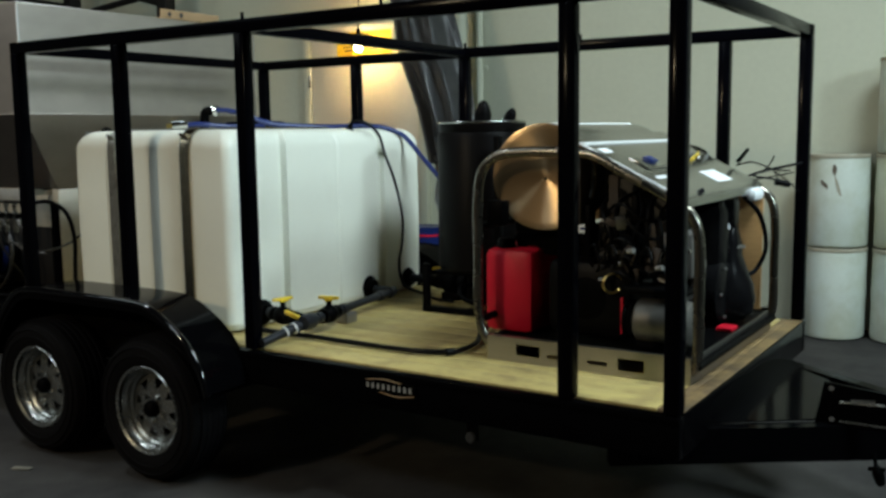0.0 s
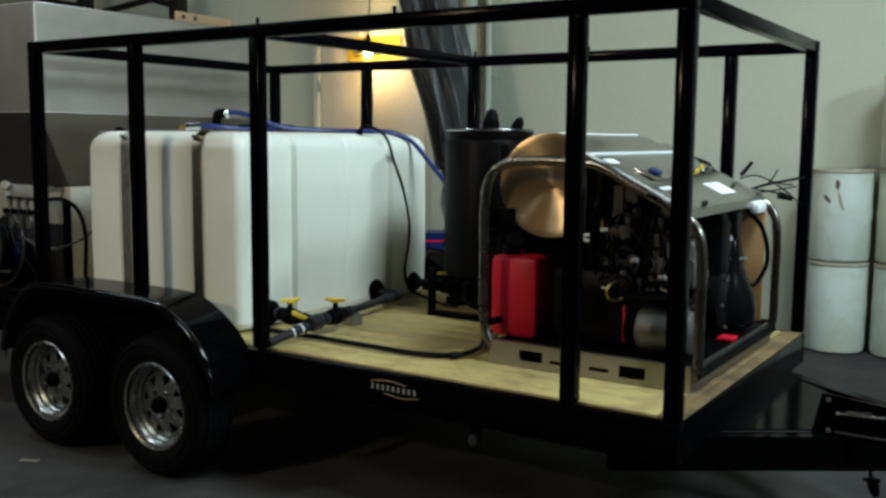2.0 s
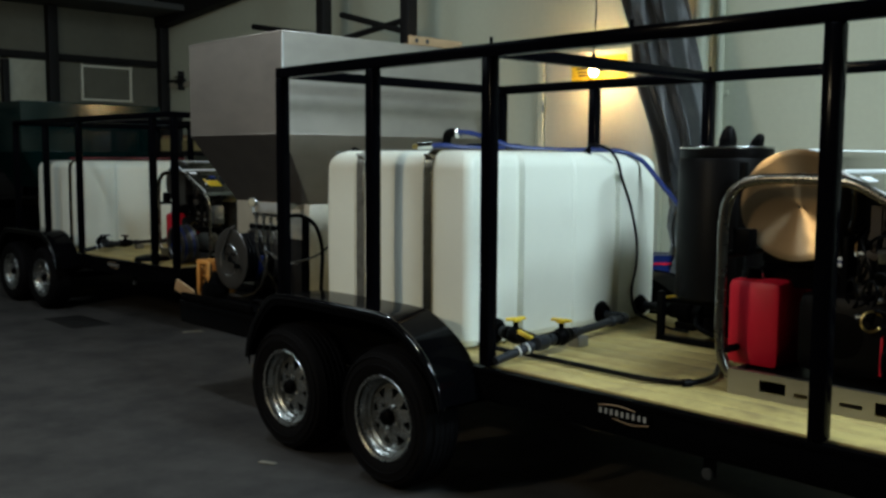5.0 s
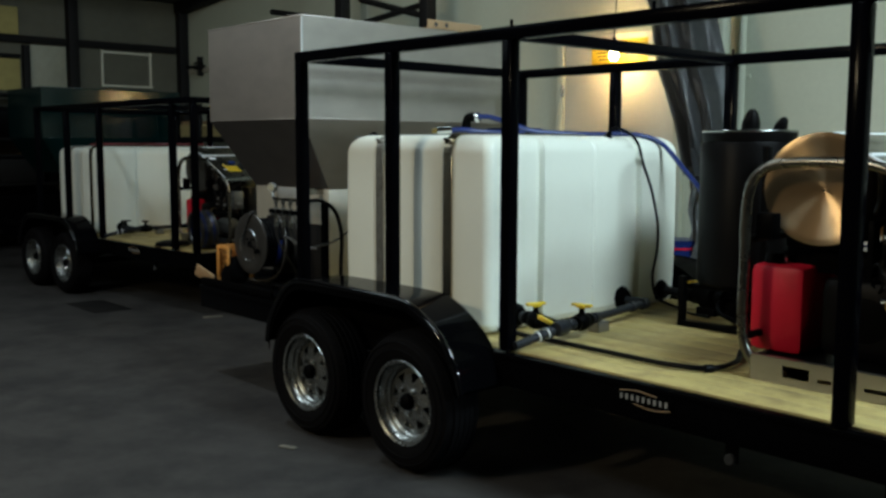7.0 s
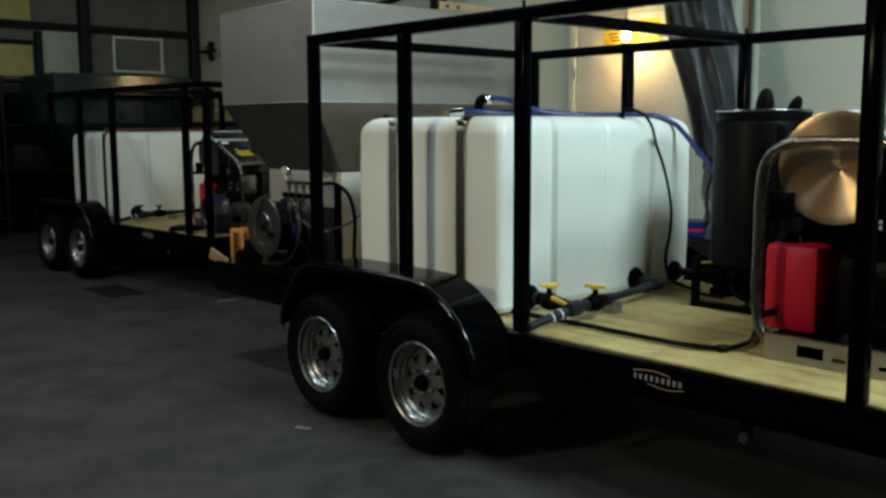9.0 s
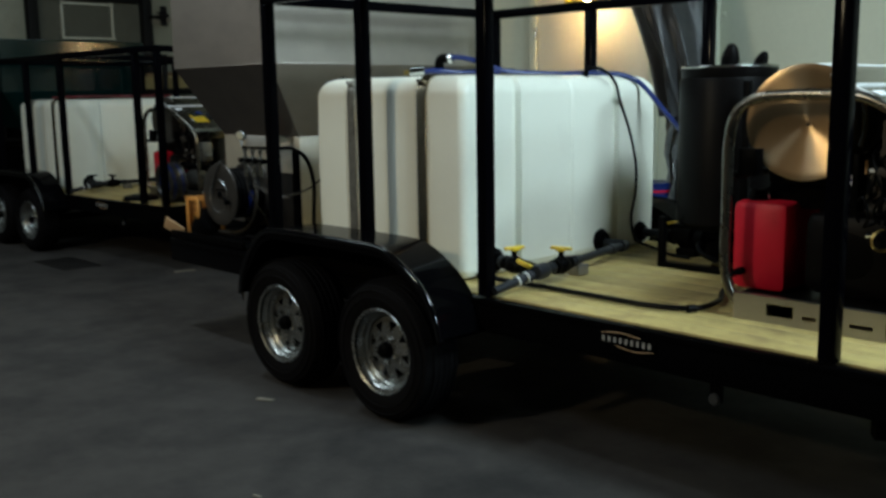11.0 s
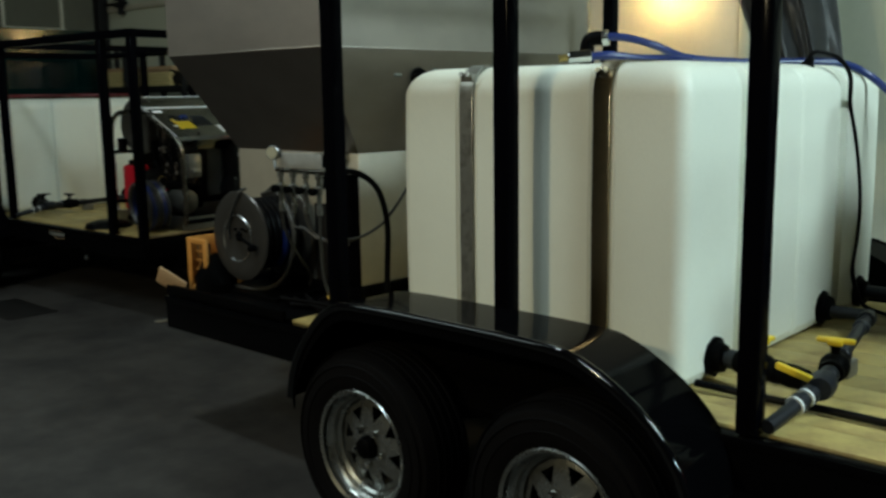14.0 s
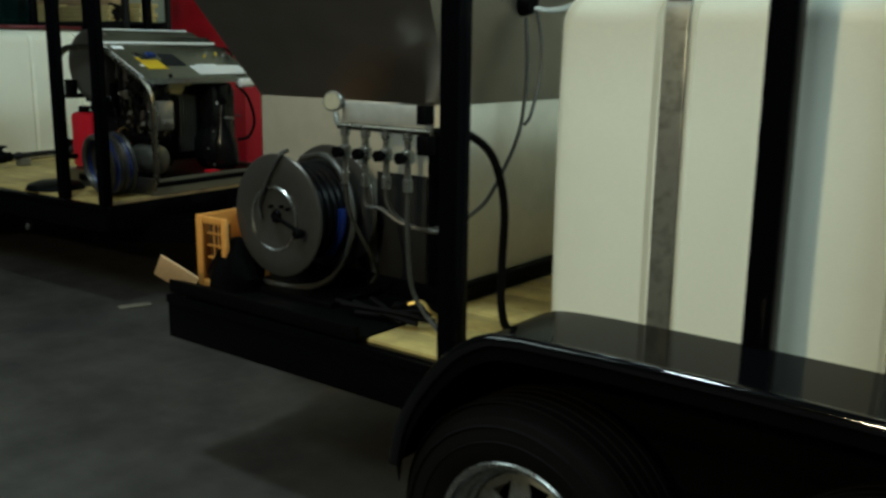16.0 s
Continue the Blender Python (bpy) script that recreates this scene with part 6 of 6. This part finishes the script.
for z in (0.25, 0.52, 0.79, 1.06):
    part("rung", box(B(), -1.33, -1.06, 5.065, 5.115, z, z + 0.05, 0.005), DARKSTEEL, lad)
bkt = thing("blue_bucket", (-1.40, 4.45, 0.0), "blue plastic bin standing behind the tank", "bin")
part("body", lathe(B(), [(0, 0), (0.14, 0.0), (0.17, 0.72), (0.18, 0.74), (0.15, 0.74), (0, 0.72)], (-1.40, 4.45, 0), (0, 0, 1), 28), BLUE, bkt)
part("red_band", lathe(B(), [(0.169, 0.655), (0.173, 0.655), (0.174, 0.675), (0.169, 0.675)], (-1.40, 4.45, 0), (0, 0, 1), 28), RED, bkt)

# ---------------------------------------------------------------- the dim end of the hall
for i, y in enumerate((5.1, 3.18, 0.6, -2.2, -4.8)):
    single("steel_column", box(B(), X0, X0 + 0.16, y - 0.08, y + 0.08, 0.0, H, 0.01), DARKSTEEL, (X0, y, 0), "dark steel wall column", "column", "wall columns")
for z in (1.6, 3.14, 4.7):
    single("wall_girt", box(B(), X0, X0 + 0.10, Y0 + 0.1, 4.98, z, z + 0.11, 0.008), DARKSTEEL, (X0, 0, z), "dark steel girt along the tan wall", "girt", "wall girts")
win = thing("window_1", (X0 + 0.01, 3.9, 2.5), "white framed dim window in the tan wall", "window", kind="structure")
for y in (3.66, 4.5):
    part("window_frame", box(B(), X0, X0 + 0.05, y, y + 0.035, 2.55, 3.12, 0.005), DOOR, win)
for z in (2.52, 3.07):
    part("window_frame", box(B(), X0, X0 + 0.05, 3.66, 4.55, z, z + 0.035, 0.005), DOOR, win)
part("pane", box(B(), X0, X0 + 0.012, 3.71, 4.5, 2.57, 3.07), TAN, win)
soffit = single("roof_soffit", box(B(), X0, X0 + 1.1, Y0 + 0.1, 4.98, 4.0, 4.1, 0.01), ROOF, (X0, 0, 4.0), "dark low soffit over the dim end wall", "soffit", kind="structure")
single("eave_beam", prism(B(), [(X0 + 0.02, 3.82), (-6.6, 4.3), (-6.6, 4.6), (X0 + 0.02, 4.6)], 1, 4.99, Y1 - 0.002), DARKSTEEL, (X0, Y1, 3.82), "dark sloping roof beam along the wall head", "beam", kind="structure")
for k, (y0, y1, z0, z1) in enumerate(((1.42, 2.36, 2.40, 2.885), (1.42, 2.36, 3.26, 3.68), (2.52, 3.08, 2.42, 3.12))):
    single("insulation_board", box(B(), X0 + 0.002, X0 + 0.05, y0, y1, z0, z1, 0.006), (PINEWALL, PINEWALL, PALEBOARD)[k], (X0, y0, z0), ("yellow foam insulation board on the end wall", "yellow foam insulation board on the end wall", "pale grey board fixed on the end wall")[k], "board", "wall boards")
single("wall_girt", box(B(), X0, X0 + 0.10, Y0 + 0.1, 2.36, 2.90, 2.96, 0.006), DARKSTEEL, (X0, 0, 2.9), "dark steel girt along the tan wall", "girt", "wall girts")
single("steel_column", box(B(), X0, X0 + 0.12, 2.40, 2.50, 0.0, 3.1, 0.008), DARKSTEEL, (X0, 2.45, 0), "slim dark steel wall column", "column", "wall columns")
vl = thing("wall_valve", (-11.5, Y1, 2.89), "dark pipe valve with cross handles on the cream wall", "valve")
part("pipe", cyl(B(), (-12.0, Y1 - 0.06, 2.91), (-11.33, Y1 - 0.06, 2.90), 0.022, 12), DARKSTEEL, vl)
part("handle", box(B(), -11.62, -11.36, Y1 - 0.10, Y1 - 0.07, 2.94, 2.975, 0.005), DARKSTEEL, vl)
part("handle", box(B(), -11.62, -11.36, Y1 - 0.10, Y1 - 0.07, 2.85, 2.885, 0.005), DARKSTEEL, vl)
part("stem", box(B(), -11.50, -11.46, Y1 - 0.11, Y1 - 0.002, 2.74, 3.06, 0.005), DARKSTEEL, vl)
shelf = thing("shelving", (-11.5, 1.6, 0.0), "dark steel shelving with black bins at the end wall", "shelving")
for y in (0.0, 1.6, 3.1):
    for x in (-11.95, -11.3):
        part("upright", box(B(), x, x + 0.05, y, y + 0.05, 0.0, 2.35, 0.004), DARKSTEEL, shelf)
for z in (0.25, 0.95, 1.62, 2.28):
    part("shelf", box(B(), -11.94, -11.26, 0.0, 3.15, z, z + 0.04, 0.004), DARKSTEEL, shelf)
for k, (y0, y1, z, h) in enumerate(((0.1, 0.8, 0.29, 0.45), (0.9, 1.5, 0.29, 0.5), (1.7, 2.9, 0.29, 0.52), (0.2, 1.4, 0.99, 0.5), (1.75, 2.4, 0.99, 0.42), (2.5, 3.0, 0.99, 0.5), (0.1, 0.9, 1.66, 0.5), (1.0, 1.5, 1.66, 0.4), (1.7, 2.95, 1.66, 0.46))):
    bn = thing("storage_bin", (-11.6, y0, z), "black storage bin on the dark shelving", "bin", "bins on the shelving")
    part("body", box(B(), -11.9, -11.3, y0, y1, z + 0.0005, z + h, 0.03), (SATIN, DARKSTEEL, SATIN)[k % 3], bn)
    part("rim", box(B(), -11.915, -11.285, y0 - 0.012, y1 + 0.012, z + h - 0.06, z + h - 0.02, 0.008), SATIN, bn)
red = thing("red_cabinet", (-6.1, 3.8, 0.0), "tall red steel tool cabinet behind the far trailer", "cabinet")
part("body", box(B(), -6.57, -5.65, 3.35, 4.2, 0.0, 1.98, 0.02), CABRED, red)
for z in (0.5, 0.9, 1.3):
    part("drawer_line", box(B(), -6.52, -5.70, 3.344, 3.35, z, z + 0.012), INK, red)
PINE = shader("yellow_pine", (0.56, 0.42, 0.17), 0.6, grain=12, stretch=(1, 8, 1), bump=0.05)
rack = thing("storage_rack", (-9.9, 4.6, 0.0), "dark steel storage rack against the cream wall", "rack")
for x in (-11.25, -10.05, -8.7):
    for y in (4.3, 4.84):
        part("upright", box(B(), x, x + 0.07, y, y + 0.06, 0, 2.2, 0.006), DARKSTEEL, rack)
for y in (4.3, 4.84):
    for z in (0.75, 1.61):
        part("shelf_beam", box(B(), -11.25, -8.63, y - 0.02, y, z, z + 0.08, 0.006), DARKSTEEL, rack)
for z in (0.78, 1.665):
    part("shelf", box(B(), -11.2, -8.68, 4.3, 4.84, z, z + 0.022, 0.003), DARKSTEEL, rack)
for k, (x0, x1, y0, y1, h, mt) in enumerate(((-11.15, -10.1, 4.33, 4.52, 0.20, PINE), (-9.97, -8.95, 4.33, 4.55, 0.17, PINE), (-11.1, -9.3, 4.57, 4.80, 0.26, CARD), (-9.2, -8.75, 4.58, 4.80, 0.20, PINE))):
    b = thing("timber_bundle", ((x0 + x1) / 2, y0, 1.688), "pale yellow timber bundle on the storage rack", "timber", "timber on the rack")
    n = 4
    for i in range(n):
        part("board", box(B(), x0 + 0.02 * (i % 2), x1 - 0.03 * ((i + 1) % 2), y0, y1 - 0.01 * (i % 3), 1.688 + h * i / n, 1.688 + h * (i + 1) / n - 0.003, 0.003), mt, b)
heap = thing("rope_heap", (-8.95, 4.42, 1.70), "dark tangle of rope on the rack shelf", "rope")
for k in range(7):
    a = 1.3 * k
    part("rope", tube(B(), [(-9.1 + 0.10 * math.cos(a), 4.42 + 0.05 * math.sin(a), 1.70 + 0.025 * k), (-8.98 + 0.08 * math.cos(a + 2), 4.42 + 0.05 * math.sin(a + 2), 1.72 + 0.025 * k), (-8.86 + 0.07 * math.cos(a + 4), 4.42 + 0.05 * math.sin(a + 4), 1.70 + 0.022 * k)], 0.02, 8, 5), DARKSTEEL, heap)

# black steel mast behind the hopper
mast = thing("steel_mast", (-5.9, 4.6, 0.0), "black steel mast and arms behind the hopper", "mast")
for x in (-6.74, -5.08):
    part("mast_post", box(B(), x, x + 0.15, 4.53, 4.68, 0.0, 4.6, 0.01), DARKSTEEL, mast)
for a, b in (((-8.33, 4.6, 3.45), (-6.69, 4.6, 3.17)), ((-6.28, 4.6, 3.40), (-5.02, 4.6, 3.07)), ((-6.62, 4.6, 3.06), (-5.02, 4.6, 3.22))):
    part("mast_arm", tube(B(), [a, (Vector(a) + Vector(b)) / 2, b], 0.04, 8, 1, False), DARKSTEEL, mast)

# floodlights on stands that light the hall from behind and beside the camera
def floodlight(x, y, z, target, label, hung=False):
    t = thing("floodlight", (x, y, H if hung else 0.0), label, "floodlight", "floodlights")
    d = (Vector(target) - Vector((x, y, z))).normalized()
    c = Vector((x, y, z)) - d * 0.12
    part("head", cyl(B(), c - d * 0.1, c + d * 0.02, 0.3, 24, bevel=0.02), SATIN, t)
    part("pole", cyl(B(), (c.x, c.y, c.z if hung else 0.05), (c.x, c.y, H if hung else c.z), 0.025, 12), SATIN, t)
    for k in range(0 if hung else 3):
        a = 2 * math.pi * k / 3
        part("leg", tube(B(), [(c.x, c.y, 0.35), (c.x + 0.3 * math.cos(a), c.y + 0.3 * math.sin(a), 0.12), (c.x + 0.5 * math.cos(a), c.y + 0.5 * math.sin(a), 0.012)], 0.012, 8), SATIN, t)
    return t


floodlight(7.3, 0.6, 4.0, (0.2, 1.9, 1.2), "cool white floodlight hung from the roof", True)
floodlight(-3.4, 2.9, 5.85, (-6.6, 1.4, 0.4), "cool floodlight hung over the aisle", True)
floodlight(0.4, -4.6, 5.95, (-0.4, 0.3, 1.0), "small cool floodlight hung from the roof", True)
floodlight(-1.3, -6.7, 4.1, (-0.2, 0.3, 1.0), "warm floodlight on a tripod stand")

dl = thing("ceiling_light", (3.5, 1.1, 6.05), "square bay light over the trailer deck", "ceiling light")
part("housing", box(B(), 2.6, 4.4, 0.2, 2.0, 6.05, 6.14, 0.02), WALL, dl)
part("rod", cyl(B(), (3.5, 1.1, 6.14), (3.5, 1.1, H), 0.012, 8), SATIN, dl)
# Made-up lamp fitting, out of view and without a light of its own.
wl = thing("wall_lamp", (X0, -0.35, 2.25), "unlit lamp added out of view on the dim end wall", "lamp")
part("arm", tube(B(), [(X0, -0.35, 2.25), (-11.7, -0.2, 2.28), (-11.52, -0.1, 2.26)], 0.012, 8), SATIN, wl)
part("shade", lathe(B(), [(0.03, 0.0), (0.09, 0.10), (0.095, 0.10), (0.035, -0.01), (0.0, -0.01)], (-11.52, -0.1, 2.255), (0.9, 0.39, -0.05), 20), SATIN, wl)
rb = thing("ceiling_light", (-2.3, -1.0, 5.98), "small square bay light near the hopper", "ceiling light")
part("housing", box(B(), -2.6, -2.0, -1.3, -0.7, 5.98, 6.06, 0.02), WALL, rb)
part("rod", cyl(B(), (-2.3, -1.0, 6.06), (-2.3, -1.0, H), 0.012, 8), SATIN, rb)
bay = thing("bay_fitting", (-6.0, -4.2, 6.02), "square bay light hung under the roof", "ceiling light")
part("housing", box(B(), -7.9, -4.1, -6.1, -2.3, 6.02, 6.12, 0.02), WALL, bay)
for x, y in ((-7.4, -5.6), (-4.6, -5.6), (-7.4, -2.8), (-4.6, -2.8)):
    part("rod", cyl(B(), (x, y, 6.12), (x, y, H), 0.01, 8), SATIN, bay)

# scraps on the floor
for x, y, a, s in ((-0.68, -0.21, 20, 0.05), (-4.3, 1.35, 70, 0.09), (0.3, -0.9, 10, 0.02)):
    bm = box(B(), -s, s, -s * 0.35, s * 0.35, 0.001, 0.006, 0.002)
    for v in bm.verts:
        v.co.z += 0.006 * abs(noise.noise(v.co * 30))
    bmesh.ops.transform(bm, matrix=pose(x, y, 0, 0, 0, a), verts=bm.verts[:])
    single("floor_scrap", bm, SCRAP, (x, y, 0.0), "pale scrap lying on the concrete", "scrap", "floor scraps")
single("floor_grate", box(B(), -5.9, -5.2, 0.62, 0.98, 0.001, 0.006, 0.002), DARKSTEEL, (-5.5, 0.8, 0), "dark flat drain grate in the floor", "grate")


# ---------------------------------------------------------------- deck planks, last
def planks(owner, m=None):
    n, y0, y1 = 13, YN + 0.057, YF - 0.057
    w = (y1 - y0) / n
    random.seed(11)
    shared = []
    for k in range(n):
        bm = box(B(), XR + 0.002, XF - 0.105, -w / 2 + 0.0015, w / 2 - 0.0015, -0.032, 0.0, 0.003)
        me = finish("plank", bm, WOOD)
        shared.append(me)
    board = new("end_board", finish("end_board", box(B(), XF - 0.102, XF - 0.061, y0, y1, DECK - 0.034, DECK - 0.001, 0.004), ENDWOOD, owner_origin))
    board.parent = owner
    strip = new("end_board", finish("end_board", box(B(), XF - 0.059, XF - 0.004, y0, y1, 0.6305, DECK + 0.001, 0.002), ENDWOOD, owner_origin))
    strip.parent = owner
    for k in range(n):
        ob = new("plank", shared[k])
        ob.parent = owner
        ob.location = Vector((0, y0 + w * (k + 0.5), DECK - 0.0015 * random.random())) - owner_origin
    return


owner_origin = origin_of(trailer)
planks(trailer)
far_trailer = [o for o in bpy.data.objects if o.name.startswith("trailer.") and o.type == "EMPTY"][0]
planks(far_trailer)
